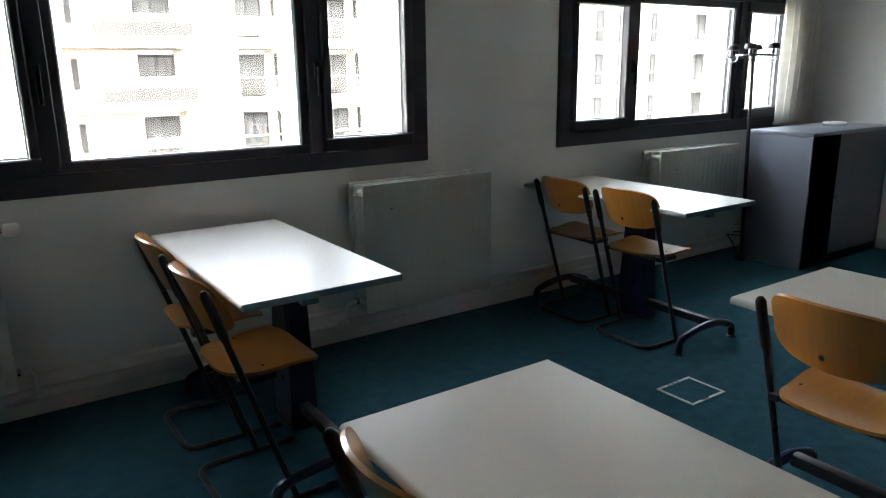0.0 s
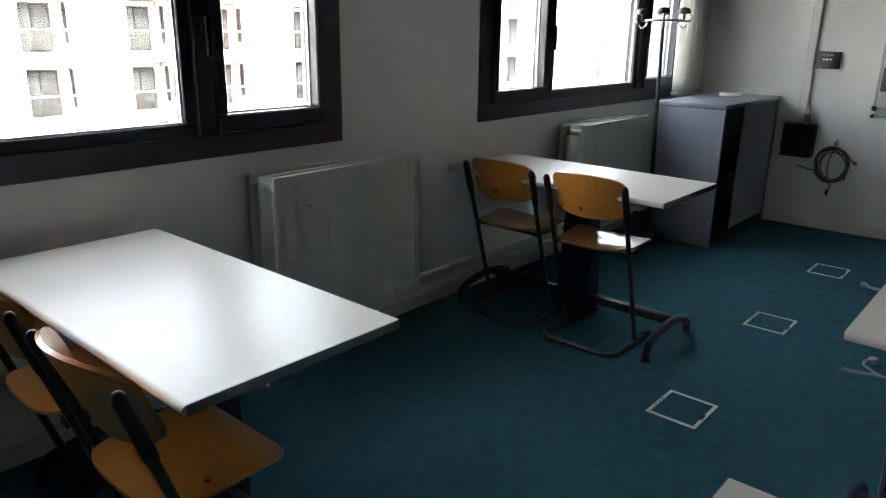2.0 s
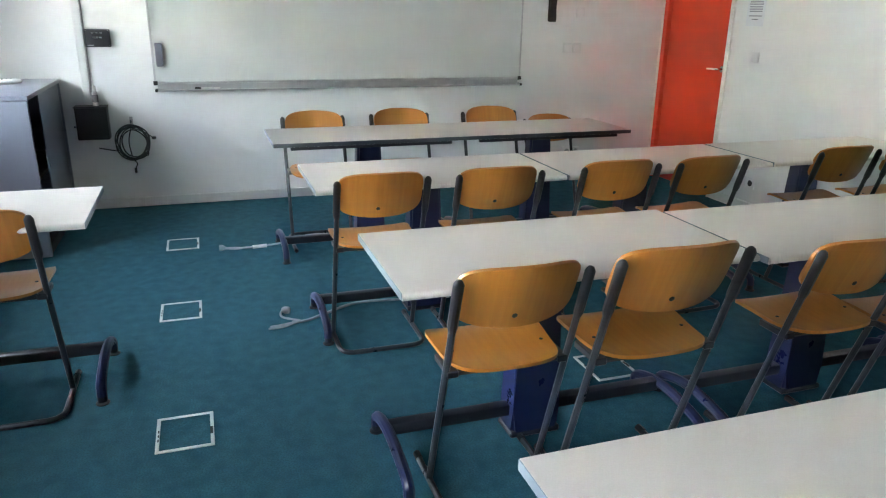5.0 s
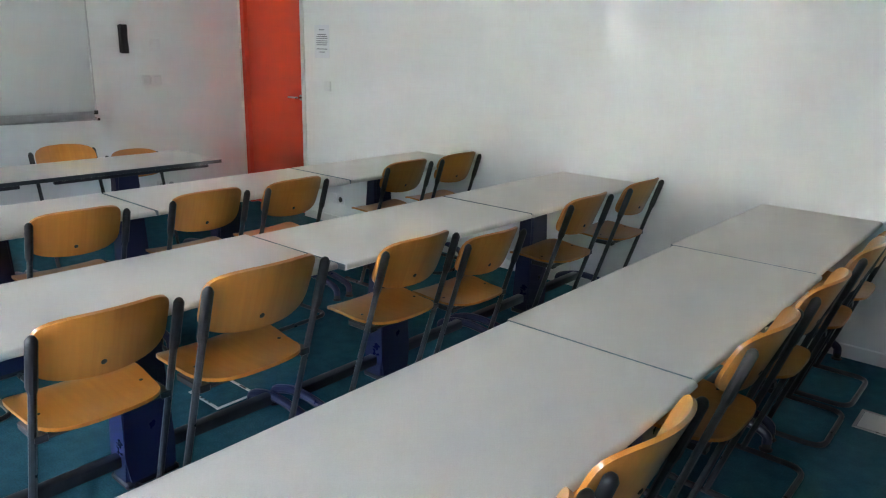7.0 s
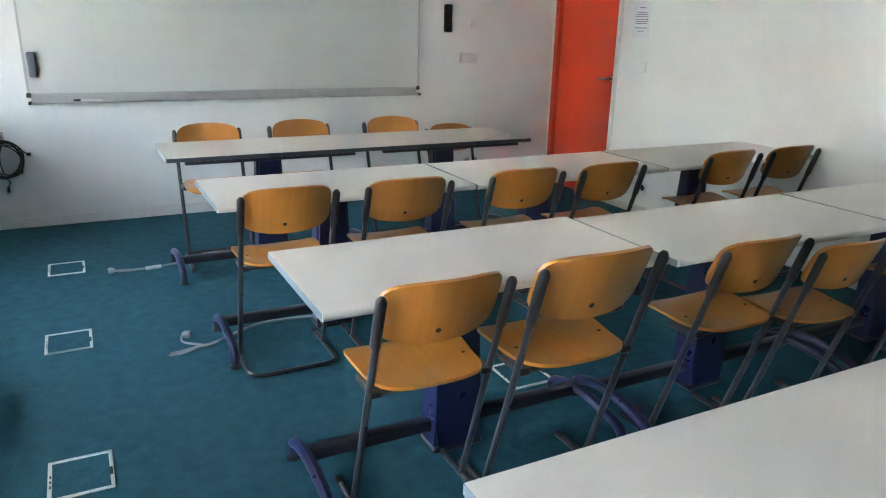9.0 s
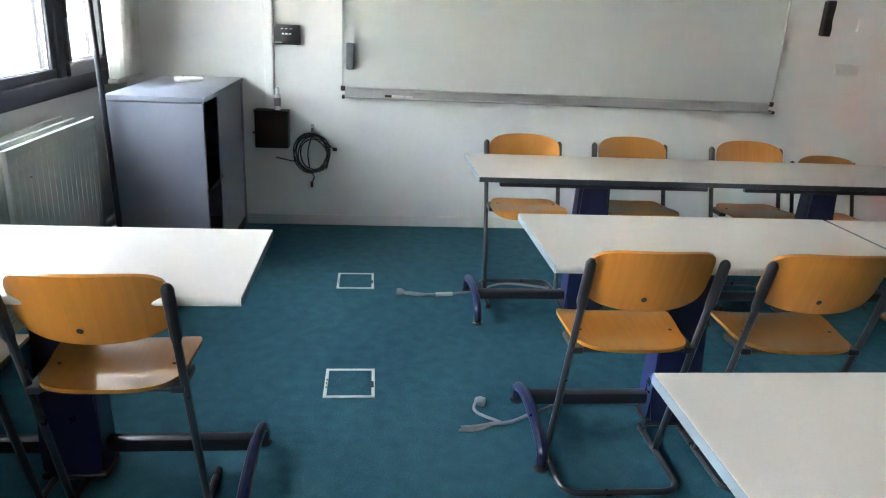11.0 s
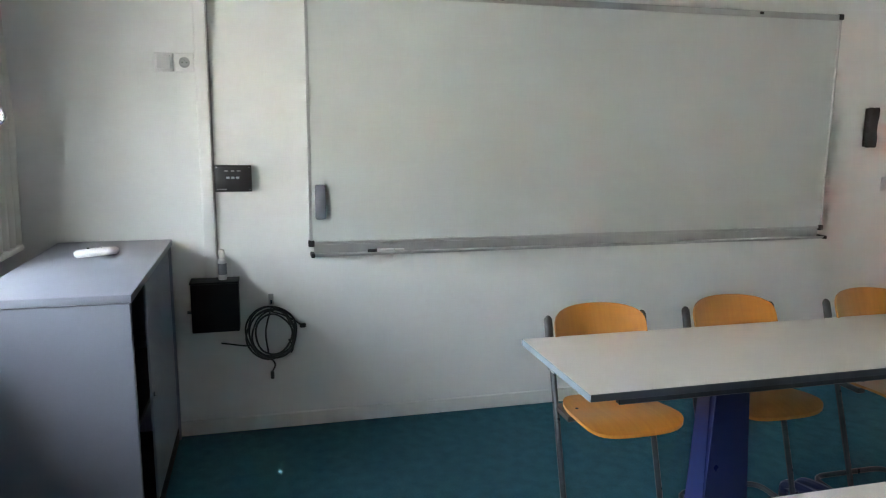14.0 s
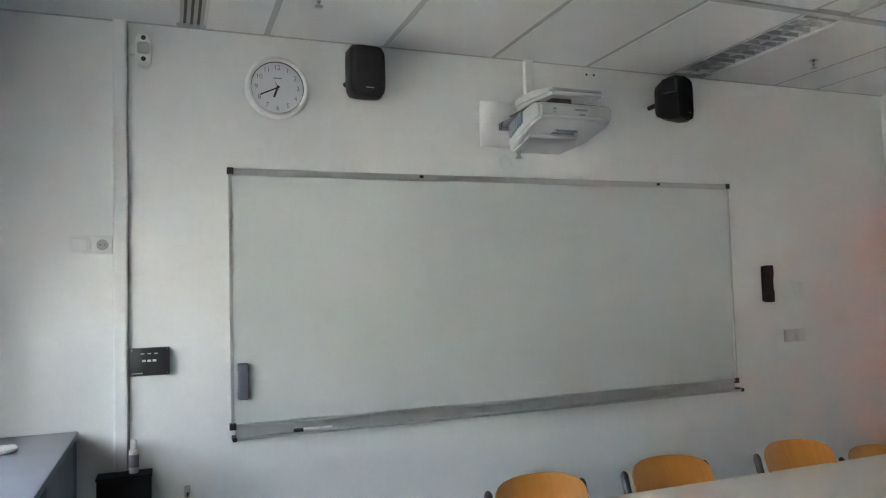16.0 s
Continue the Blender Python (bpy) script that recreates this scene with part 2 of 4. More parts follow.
FAR_FRAME = material("far_frame", (0.02, 0.02, 0.022), 0.5, spec=0.03)
PARAPET = material("parapet_glass", (0.032, 0.032, 0.031), 0.4, vary=0.2, spec=0.1)
# Paving is out of view; its pale tone is there to bounce light indoors.
STREET = material("bounce_paving", (0.30, 0.295, 0.28), 0.9, vary=0.3, scale=0.3)
FAR_CLEAR = glass("balustrade_glass", (0.90, 0.91, 0.91))
# Tint added to darken the bright view outside; the panes cast no shadow.
DIM_PANE = glass("dimming_tint_glass", (0.58, 0.59, 0.585))

# ---- structure ----
T = 0.25
solid("floor", box(WEST - T, EAST + T, SOUTH - T, NORTH + T, -0.2, 0.0), CARPET, "teal blue needle-felt carpet covering the classroom floor", "floor", "structure")


def ceiling():
    bm = box(WEST - T, EAST + T, SOUTH - T, NORTH + T, TOP + 0.02, TOP + 0.2)
    bars = [2.53, 1.93, 1.31, 0.71, 0.13, -0.12, -0.72, -1.08]
    edges = [NORTH, 2.93] + [2.83] + bars + [SOUTH]
    edges = sorted(set(edges), reverse=True)
    mains = [EAST] + [5.80 - 1.2 * k for k in range(8)] + [WEST]
    for a, b in zip(edges, edges[1:]):
        if (a, b) == (2.93, 2.83):
            continue
        for c, d in zip(mains, mains[1:]):
            if (a, b) == (0.13, -0.12) and c > 5.0:
                continue
            add_box(bm, d + 0.022, c - 0.022, b + 0.016, a - 0.016, TOP - 0.004, TOP + 0.024)
    solid("ceiling", bm, TILE, "suspended ceiling of off-white mineral tiles in a metal grid", "ceiling", "structure")
    bm = bmesh.new()
    for y in bars:
        add_box(bm, WEST, EAST, y - 0.014, y + 0.014, TOP - 0.001, TOP + 0.015)
    for x in mains[1:-1]:
        add_box(bm, x - 0.020, x + 0.020, SOUTH, NORTH, TOP - 0.012, TOP + 0.012)
    add_box(bm, EAST - 0.022, EAST, SOUTH, NORTH, TOP - 0.004, TOP + 0.012)
    solid("ceiling_grid", bm, GRID, "grey metal bars of the suspended ceiling", "ceiling grid", "structure")
    rail = thing("air_slot", "grey slotted air diffuser set along the ceiling", "air vent", pose(0, 2.88, TOP))
    for dy in (-0.045, -0.015, 0.015, 0.045):
        part("blade", box(2.0, EAST, dy - 0.008, dy + 0.008, -0.004, 0.016), GRID, rail)
    part("backing", box(2.0, EAST, -0.05, 0.05, 0.012, 0.018), BLACK, rail, "dark slot behind the blades")


ceiling()


def wall_north():
    bm = bmesh.new()
    y0, y1 = NORTH, NORTH + T
    add_box(bm, WEST - T, EAST + T, y0, y1, 0, SILL)
    add_box(bm, WEST - T, EAST + T, y0, y1, HEAD, TOP + 0.1)
    xs = [WEST - T] + [x for w in WINDOWS for x in w] + [EAST + T]
    for a, b in zip(xs[::2], xs[1::2]):
        add_box(bm, a, b, y0, y1, SILL, HEAD)
    solid("wall_north", bm, WALL, "white painted window wall of the classroom", "wall", "structure")


wall_north()
solid("wall_east", box(EAST, EAST + T, SOUTH - T, NORTH, 0, TOP + 0.1), WALL, "white painted front wall behind the whiteboard", "wall", "structure")
solid("wall_west", box(WEST - T, WEST, SOUTH - T, NORTH, 0, TOP + 0.1), WALL, "plain white painted back wall", "wall", "structure")
DOOR = (5.93, 6.825)
bm = box(WEST, DOOR[0], SOUTH - T, SOUTH, 0, TOP + 0.1)
add_box(bm, DOOR[1], EAST, SOUTH - T, SOUTH, 0, TOP + 0.1)
add_box(bm, DOOR[0], DOOR[1], SOUTH - T, SOUTH, 2.10, TOP + 0.1)
add_box(bm, DOOR[0], DOOR[1], SOUTH - T, SOUTH - 0.2, 0, 2.10)
solid("wall_south", bm, WALL, "white painted side wall with a doorway", "wall", "structure")

bm = box(EAST - 0.014, EAST, SOUTH, 3.9, 0.0, 0.075, 0.004)
add_box(bm, WEST, DOOR[0] - 0.05, SOUTH, SOUTH + 0.014, 0.0, 0.075, 0.004)
add_box(bm, WEST, EAST - 0.02, NORTH - 0.016, NORTH, 0.0, 0.07, 0.004)
add_box(bm, WEST, WEST + 0.014, SOUTH, NORTH - 0.02, 0.0, 0.075, 0.004)
solid("baseboard", bm, TRIM, "low white skirting board round the room", "baseboard", "structure")

heating = thing("heating_pipe", "two white painted heating pipes along the skirting", "pipe", pose(0, NORTH - 0.035, 0), kind="structure")
part("pipe", tube([(WEST + 0.02, 0, 0.115), (6.6, 0, 0.115)], 0.019, 10), TRIM, heating)
part("pipe", tube([(WEST + 0.02, 0.008, 0.185), (6.6, 0.008, 0.185)], 0.014, 10), TRIM, heating)


def window(name, x0, x1):
    w = thing(name, "wide dark anthracite window with a fixed pane between two sashes", "window", pose(x0, NORTH, SILL), kind="structure")
    L, H = x1 - x0, HEAD - SILL
    ya, yb = -0.022, 0.075
    p = [(0.145, 0.59), (0.745, 1.80), (1.965, 2.405)]

    def ring(a0, a1, b0, b1, c0, c1, d0, d1, y0, y1, bevel=0.004):
        bm = bmesh.new()
        add_box(bm, a0, a1, y0, y1, c0, d0, bevel)
        add_box(bm, a0, a1, y0, y1, d1, c1, bevel)
        add_box(bm, a0, b0, y0, y1, d0, d1, bevel)
        add_box(bm, b1, a1, y0, y1, d0, d1, bevel)
        return bm

    part("outer_frame", ring(0, L, 0.10, L - 0.10, 0, H, 0.09, H - 0.09, ya, yb), FRAME, w)
    for x in (0.63, 1.845):
        part("mullion", box(x, x + 0.075, ya, yb, 0.09, H - 0.09, 0.004), FRAME, w)
    part("glazing_frame", ring(0.705, 1.845, p[1][0], p[1][1], 0.09, H - 0.09, 0.135, H - 0.135, -0.004, yb - 0.01), FRAME, w)
    for k, (a, b, c, d) in enumerate(((0.10, 0.63, *p[0]), (1.92, L - 0.10, *p[2]))):
        part("sash", ring(a, b, c, d, 0.09, H - 0.09, 0.162, H - 0.165, -0.040, yb - 0.02, 0.007), FRAME, w)
        hx = b + 0.030 if k == 0 else a - 0.030
        h = part("handle", box(hx - 0.014, hx + 0.014, -0.036, -0.022, 0.46, 0.54, 0.004), HANDLE, w, "black window handle")
        part("lever", box(hx - 0.010, hx + 0.010, -0.066, -0.050, 0.38, 0.52, 0.005, 2), HANDLE, h)
        part("spindle", tube([(hx, -0.06, 0.51), (hx, -0.03, 0.51)], 0.008, 8), HANDLE, h)
    for c, d in p:
        z0, z1 = (0.135, H - 0.135) if d - c > 1 else (0.162, H - 0.165)
        g = part("pane", box(c - 0.008, d + 0.008, 0.028, 0.034, z0 - 0.008, z1 + 0.008), DIM_PANE, w, "window glass with a tint added to dim the view out")
        g.visible_shadow = False
        part("glazing_bead", ring(c - 0.002, d + 0.002, c + 0.006, d - 0.006, z0 - 0.002, z1 + 0.002, z0 + 0.006, z1 - 0.006, 0.014, 0.026, 0), ALU, w, "thin grey glazing bead")
    part("outer_sill", box(0.0, L, 0.08, T + 0.05, -0.004, 0.02, 0.003), GRID, w, "grey metal sill outside")
    return w


for i, (a, b) in enumerate(WINDOWS):
    window("window_%d" % (i + 1), a, b)


def door():
    a, b = DOOR
    d = thing("door_1", "closed red lacquered door with a chrome lever", "door", pose(0, SOUTH, 0), kind="structure")
    bm = bmesh.new()
    add_box(bm, a - 0.045, a, -0.02, 0.012, 0, 2.10, 0.003)
    add_box(bm, b, b + 0.022, -0.02, 0.012, 0, 2.10, 0.003)
    add_box(bm, a - 0.045, b + 0.022, -0.02, 0.012, 2.102, 2.145, 0.003)
    part("architrave", bm, TRIM, d, "white painted door architrave")
    bm = bmesh.new()
    add_box(bm, b - 0.055, b, -0.11, 0.004, 0, 2.10, 0.003)
    add_box(bm, a, a + 0.012, -0.11, 0.004, 0, 2.10, 0.003)
    add_box(bm, a + 0.012, b - 0.055, -0.11, 0.004, 2.06, 2.10, 0.003)
    part("jamb", bm, RED, d, "red painted jamb")
    part("leaf", box(a + 0.014, b - 0.058, -0.075, -0.035, 0.008, 2.055, 0.003), RED, d)
    h = part("handle", tube(smooth_path([(a + 0.06, -0.036, 1.07), (a + 0.06, 0.02, 1.07), (a + 0.18, 0.02, 1.068)], 0.02), 0.009, 10), CHROME, d, "chrome lever handle")
    part("rosette", moved(lathe([(0.026, 0), (0.026, 0.008), (0.02, 0.011)], 18, "y"), pose(a + 0.06, -0.036, 1.07)), CHROME, h)


door()


# ---- tables ----
def table(m, label, group):
    """Local: x along the table, chairs at -y."""
    t = thing("table", label, "table", m, group)
    hx, hy = 0.597, 0.29
    prof = [(-hy + 0.012, 0.726), (hy, 0.726), (hy, 0.75), (-hy + 0.014, 0.75)]
    prof += [(-hy + 0.014 - 0.014 * math.sin(k * math.pi / 8), 0.738 + 0.012 * math.cos(k * math.pi / 8)) for k in range(1, 8)]
    part("tabletop", add_loft(bmesh.new(), [[(x, y, z) for y, z in prof] for x in (-hx, hx)]), LAMINATE, t)
    for s in (-1, 1):
        part("side_edging", box(s * hx - (0.0025 if s < 0 else 0), s * hx + (0 if s < 0 else 0.0025), -hy + 0.010, hy, 0.7265, 0.7495, 0.0008), EDGE, t, "blue-grey edge strip")
    part("back_edging", box(-hx, hx, hy, hy + 0.0025, 0.7265, 0.7495, 0.0008), DARK_EDGE, t, "dark grey edge strip")
    part("under_frame", box(-0.46, 0.46, 0.06, 0.14, 0.702, 0.7255, 0.004), BLACK_METAL, t)
    part("rear_rail", box(-0.50, 0.50, 0.262, 0.286, 0.706, 0.7255, 0.003), BLACK_METAL, t)
    yc = 0.10
    taper = [[(sx * w, yc + sy * d, z) for sx, sy in ((-1, -1), (1, -1), (1, 1), (-1, 1))] for z, w, d in ((0.028, 0.095, 0.058), (0.12, 0.093, 0.056), (0.700, 0.076, 0.046))]
    bm = add_loft(bmesh.new(), taper)
    bmesh.ops.bevel(bm, geom=[e for e in bm.edges if abs(e.verts[0].co.z - e.verts[1].co.z) > 0.05], offset=0.016, segments=3, affect="EDGES")
    part("column", bm, NAVY, t, "navy blue lacquered steel column")
    part("column_foot", box(-0.100, 0.100, yc - 0.062, yc + 0.062, 0.006, 0.030, 0.006), BLACK_METAL, t)
    part("column_head", box(-0.13, 0.13, yc - 0.07, yc + 0.07, 0.688, 0.702, 0.003), BLACK_METAL, t)
    for s in (-1, 1):
        part("beam", add_box(bmesh.new(), *sorted((s * 0.08, s * 0.55)), yc - 0.024, yc + 0.024, 0.078, 0.124, 0.010, 2), BLACK_METAL, t, "black ribbed cable beam")
        x = s * 0.555
        arc = [(x, -0.204, 0.03), (x, -0.196, 0.066), (x, -0.14, 0.090), (x, 0.0, 0.110), (x, yc, 0.108), (x, 0.18, 0.090), (x, 0.236, 0.066), (x, 0.246, 0.03)]
        f = part("foot", tube(curve_path(arc, 4), 0.020, 10), NAVY, t, "arched navy foot")
        for y in (-0.204, 0.246):
            part("glide", moved(lathe([(0.026, 0), (0.027, 0.005), (0.018, 0.010), (0.020, 0.034)], 12), pose(x, y, 0.0)), BLACK, f, "black plastic glide")
        b = part("lock_bracket", box(s * 0.56 - 0.02, s * 0.56 + 0.02, -0.08, -0.02, 0.700, 0.7255, 0.003), CHROME, t, "small steel coupling bracket")
    return t


LAB = "light beige laminate table on a navy pedestal"
tables = {
    "front": [(5.43, 1.425, 90), (5.43, 0.24, 90)],
    "second": [(4.20, 1.37, -90), (4.195, 0.16, -90), (4.20, -1.055, -90)],
    "third": [(2.965, 1.325, -90), (2.93, 0.12, -90), (2.93, -1.09, -90)],
    "fourth": [(1.625, 1.32, -90), (1.635, 0.115, -90), (1.65, -1.09, -90)],
}
HEIGHT = {"front": 1.0, "second": 1.015, "third": 1.02, "fourth": 1.0, "window": 1.02}  # adjustable pedestals
ref = None
for row, spots in tables.items():
    for x, y, a in spots:
        lab = LAB + {"front": " before the whiteboard", "second": " in the second row", "third": " in the third row", "fourth": " in the back row"}[row]
        if ref is None:
            ref = spot = table(pose(x, y, 0, 0, 0, a), lab, "classroom tables")
        else:
            spot = tagged(copy_thing(ref, pose(x, y, 0, 0, 0, a)), lab)
        spot.scale = (1, 1, HEIGHT[row])
for x, y, lab in ((1.705, 3.355, "light laminate table against the window wall beside a radiator"), (3.925, 3.425, "light laminate table below the window near the coat stand")):
    tall = tagged(copy_thing(ref, pose(x, y, 0, 0, 0, -90)), lab)
    tall.scale = (1, 1, HEIGHT["window"])


# ---- chairs ----
def plate(outline, z_of, thick):
    """A thin bent plywood shell over an outline."""
    bm = bmesh.new()
    nx, ny = 14, 10
    top, bot = [], []
    for j in range(ny + 1):
        v = -1 + 2 * j / ny
        rt, rb = [], []
        for i in range(nx + 1):
            u = -1 + 2 * i / nx
            p, nrm = z_of(*outline(u, v))
            rt.append(bm.verts.new(p + nrm * thick / 2))
            rb.append(bm.verts.new(p - nrm * thick / 2))
        top.append(rt)
        bot.append(rb)
    for j in range(ny):
        for i in range(nx):
            bm.faces.new((top[j][i], top[j][i + 1], top[j + 1][i + 1], top[j + 1][i]))
            bm.faces.new((bot[j][i], bot[j + 1][i], bot[j + 1][i + 1], bot[j][i + 1]))
    rim = [(0, i) for i in range(nx)] + [(j, nx) for j in range(ny)] + [(ny, i) for i in range(nx, 0, -1)] + [(j, 0) for j in range(ny, 0, -1)]
    for (a, b), (c, d) in zip(rim, rim[1:] + rim[:1]):
        bm.faces.new((top[a][b], bot[a][b], bot[c][d], top[c][d]))
    return bm


def rounded(hw, hh, n=4.5):
    """Maps the unit square onto a soft-cornered rectangle."""
    def f(u, v):
        s = max(abs(u), abs(v))
        if s < 1e-6:
            return 0.0, 0.0
        k = s / (abs(u) ** n + abs(v) ** n) ** (1 / n)
        return u * k * hw, v * k * hh
    return f


def chair(m, label, group):
    """Local: facing +y; backrest top at y -0.2, height 0.84."""
    c = thing("chair", label, "chair", m, group)
    hw = 0.197

    def seat_shape(x, y):
        w = 1.0 + 0.10 * (y / 0.2)
        z = 0.503 + 0.010 * (x / 0.2) ** 2 - 0.012 * math.exp(-((y + 0.06) / 0.09) ** 2) - (0.030 * max(0.0, (y - 0.09) / 0.1) ** 2)
        return Vector((x * w, y + 0.026, z)), Vector((0, 0, 1))

    part("seat", plate(rounded(0.188, 0.172, 4.5), seat_shape, 0.011), BEECH, c, "varnished beech plywood seat")

    def back_shape(x, y):
        z = 0.745 + y + 0.012 * (1 - (x / 0.18) ** 2) * (1 if y > 0 else -1.4) * abs(y) / 0.1
        lean = 0.40 * (z - 0.84)
        return Vector((x, -0.205 - lean + 0.055 * (x / 0.18) ** 2 - 0.023, z)), Vector((0, 0.93, 0.37)).normalized()

    part("backrest", plate(rounded(0.190, 0.092, 5), back_shape, 0.011), BEECH, c, "varnished beech plywood backrest")
    slope = 0.26 / 0.82

    def post(z):
        return -0.2 + (0.83 - z) * slope

    for s in (-1, 1):
        x = s * hw
        part("leg", tube([(x, post(0.78), 0.78), (x, post(0.05), 0.05), (x, post(0.015), 0.015)], 0.0115, 10), GREY_METAL, c)
        part("skid", tube(smooth_path([(x, 0.20, 0.0115), (x, -0.175, 0.0115), (0, -0.175, 0.0115)], 0.07, 6), 0.0115, 10), GREY_METAL, c)
        part("post_cover", tube([(x * 1.01, post(0.817), 0.817), (x * 1.01, post(0.813), 0.813), (x * 1.01, post(0.802), 0.802), (x * 1.01, post(0.66), 0.66), (x, post(0.64), 0.64)], [0.003, 0.010, 0.016, 0.016, 0.0118], 10), BLACK, c, "black plastic post cover")
        part("seat_bracket", box(*sorted((x - s * 0.035, x)), -0.11, 0.02, 0.473, 0.495, 0.003), BLACK_METAL, c)
        part("glide", tube([(x, 0.175, 0.0135), (x, 0.208, 0.0135)], 0.0135, 8), BLACK, c, "black plastic end cap")
        part("rivet", moved(lathe([(0.006, 0), (0.006, 0.002), (0.003, 0.003)], 10), pose(s * 0.150, -0.01, 0.511)), BLACK, c, "dark rivet")
    part("cross_bar", tube([(-hw, post(0.48), 0.480), (hw, post(0.48), 0.480)], 0.010, 8), GREY_METAL, c)
    part("bolt", moved(lathe([(0.0085, 0), (0.0085, 0.005), (0.004, 0.008)], 12, "y"), pose(-0.02, -0.166, 0.682, -20, 0, 180)), BLACK, c, "dark bolt head")
    return c


def at_back(x, y, a):
    """The chair's pose from the place of its backrest's top, facing the heading a."""
    r = radians(a)
    return pose(x - 0.215 * math.sin(r), y + 0.215 * math.cos(r), 0, 0, 0, a)


chairs = [
    (2.59, 1.585, -90, "third"), (2.515, 0.42, -90, "third"), (2.47, -0.79, -90, "third"), (2.475, -1.415, -90, "third"),
    (3.81, 1.69, -90, "second"), (3.80, 1.15, -91, "second"), (3.80, 0.53, -91, "second"), (3.78, 0.02, -88, "second"), (3.83, -0.90, -90, "second"), (3.83, -1.41, -90, "second"),
    (5.79, 1.70, 90, "front"), (5.80, 1.10, 90, "front"), (5.785, 0.435, 90, "front"),
    (1.24, 1.60, -90, "fourth"), (1.23, 1.13, -91, "fourth"), (1.235, 0.38, -90, "fourth"), (1.225, -0.175, -90, "fourth"), (1.22, -0.79, -89, "fourth"), (1.22, -1.25, -90, "fourth"),
    (1.305, 3.55, -90, "window"), (1.30, 3.005, -90, "window"), (3.59, 3.68, -90, "window"), (3.58, 3.19, -90, "window"),
]
LABELS = {"front": "orange beech chair behind the table under the whiteboard", "second": "orange beech chair tucked at a second-row table",
          "third": "orange beech chair tucked at a third-row table", "fourth": "orange beech chair at the back-row table", "window": "orange beech chair at a table by the windows"}
seat = None
for x, y, a, row in chairs:
    if seat is None:
        seat = chair(at_back(x, y, a), LABELS[row], "classroom chairs")
    else:
        tagged(copy_thing(seat, at_back(x, y, a)), LABELS[row])
for x, y, a, s, lab in ((2.49, 1.145, -90, 1.065, "larger beech chair at a third-row table"), (2.465, -0.005, -92, 0.94, "smaller beech chair at a third-row table"), (5.79, -0.03, 90, 0.92, "low beech chair behind the front table")):
    other = copy_thing(seat, at_back(x, y, a))
    other.scale = (s, s, s)
    tagged(other, lab)


# ---- radiators ----
def radiator(x0, x1, valve, label):
    r = thing("radiator", label, "radiator", pose(x0, NORTH, 0), "radiators")
    L, z0, z1 = x1 - x0, 0.21, 0.89
    for y, zt in ((-0.075, 0.0), (-0.135, -0.004), (-0.225, 0.004)):
        bm = box(0, L, y - 0.012, y + 0.010, z0, z1 + zt, 0.006, 2)
        n = int(L / 0.05)
        for i in range(n):
            cx = (i + 0.5) * L / n
            add_box(bm, cx - 0.016, cx + 0.016, y - 0.0130, y - 0.0115, z0 + 0.085, z1 - 0.085, 0.0007)
        for i in range(n):
            cx = (i + 0.5) * L / n
            for zz in (z0 + 0.03, z1 - 0.065):
                add_box(bm, cx - 0.010, cx + 0.010, y - 0.0138, y - 0.011, zz, zz + 0.035, 0.002)
        part("panel", bm, RADIATOR, r)
    for x in (0.03, L - 0.03):
        for z in (z0 + 0.05, z1 - 0.045):
            part("connector", tube([(x, -0.23, z), (x, -0.065, z)], 0.019, 12), RADIATOR, r)
            part("nut", moved(lathe([(0.017, 0), (0.017, 0.012), (0.010, 0.016)], 8, "x"), pose(x - 0.045 if x < 0.1 else x + 0.035, -0.14, z)), CHROME, r, "steel bleed nut")
    for x in (0.12, L - 0.12):
        part("bracket", box(x - 0.015, x + 0.015, -0.07, 0.0, z0 + 0.08, z0 + 0.11, 0.002), RADIATOR, r)
    part("maker_mark", box(0.155, 0.175, -0.2395, -0.2375, z1 - 0.135, z1 - 0.127), INK, r, "small dark marking")
    part("grille", box(0.01, L - 0.01, -0.125, -0.085, z1 - 0.03, z1 - 0.022), RADIATOR, r)
    s = 1 if valve > 0 else -1
    xe = L + 0.07 if s > 0 else -0.07
    part("supply_pipe", tube(smooth_path([(xe - s * 0.09, -0.14, z0 + 0.05), (xe, -0.14, z0 + 0.05), (xe, -0.14, 0.13), (xe, -0.03, 0.12)], 0.03), 0.010, 10), TRIM, r)
    return r


radiator(2.43, 3.255, -1, "off-white triple panel radiator under the wall pier")
radiator(4.72, 5.615, -1, "off-white triple panel radiator below the window")
left = radiator(-0.15, 0.83, 1, "off-white panel radiator with a thermostat valve")
part("thermostat", moved(lathe([(0.018, 0), (0.026, 0.008), (0.027, 0.05), (0.020, 0.062), (0.0, 0.064)], 18, "x"), pose(1.015, -0.14, 0.862)), WHITE, left, "white thermostat knob")
part("valve_stub", tube([(0.93, -0.14, 0.862), (1.02, -0.14, 0.862)], 0.011, 10), CHROME, left, "short metal valve stub")


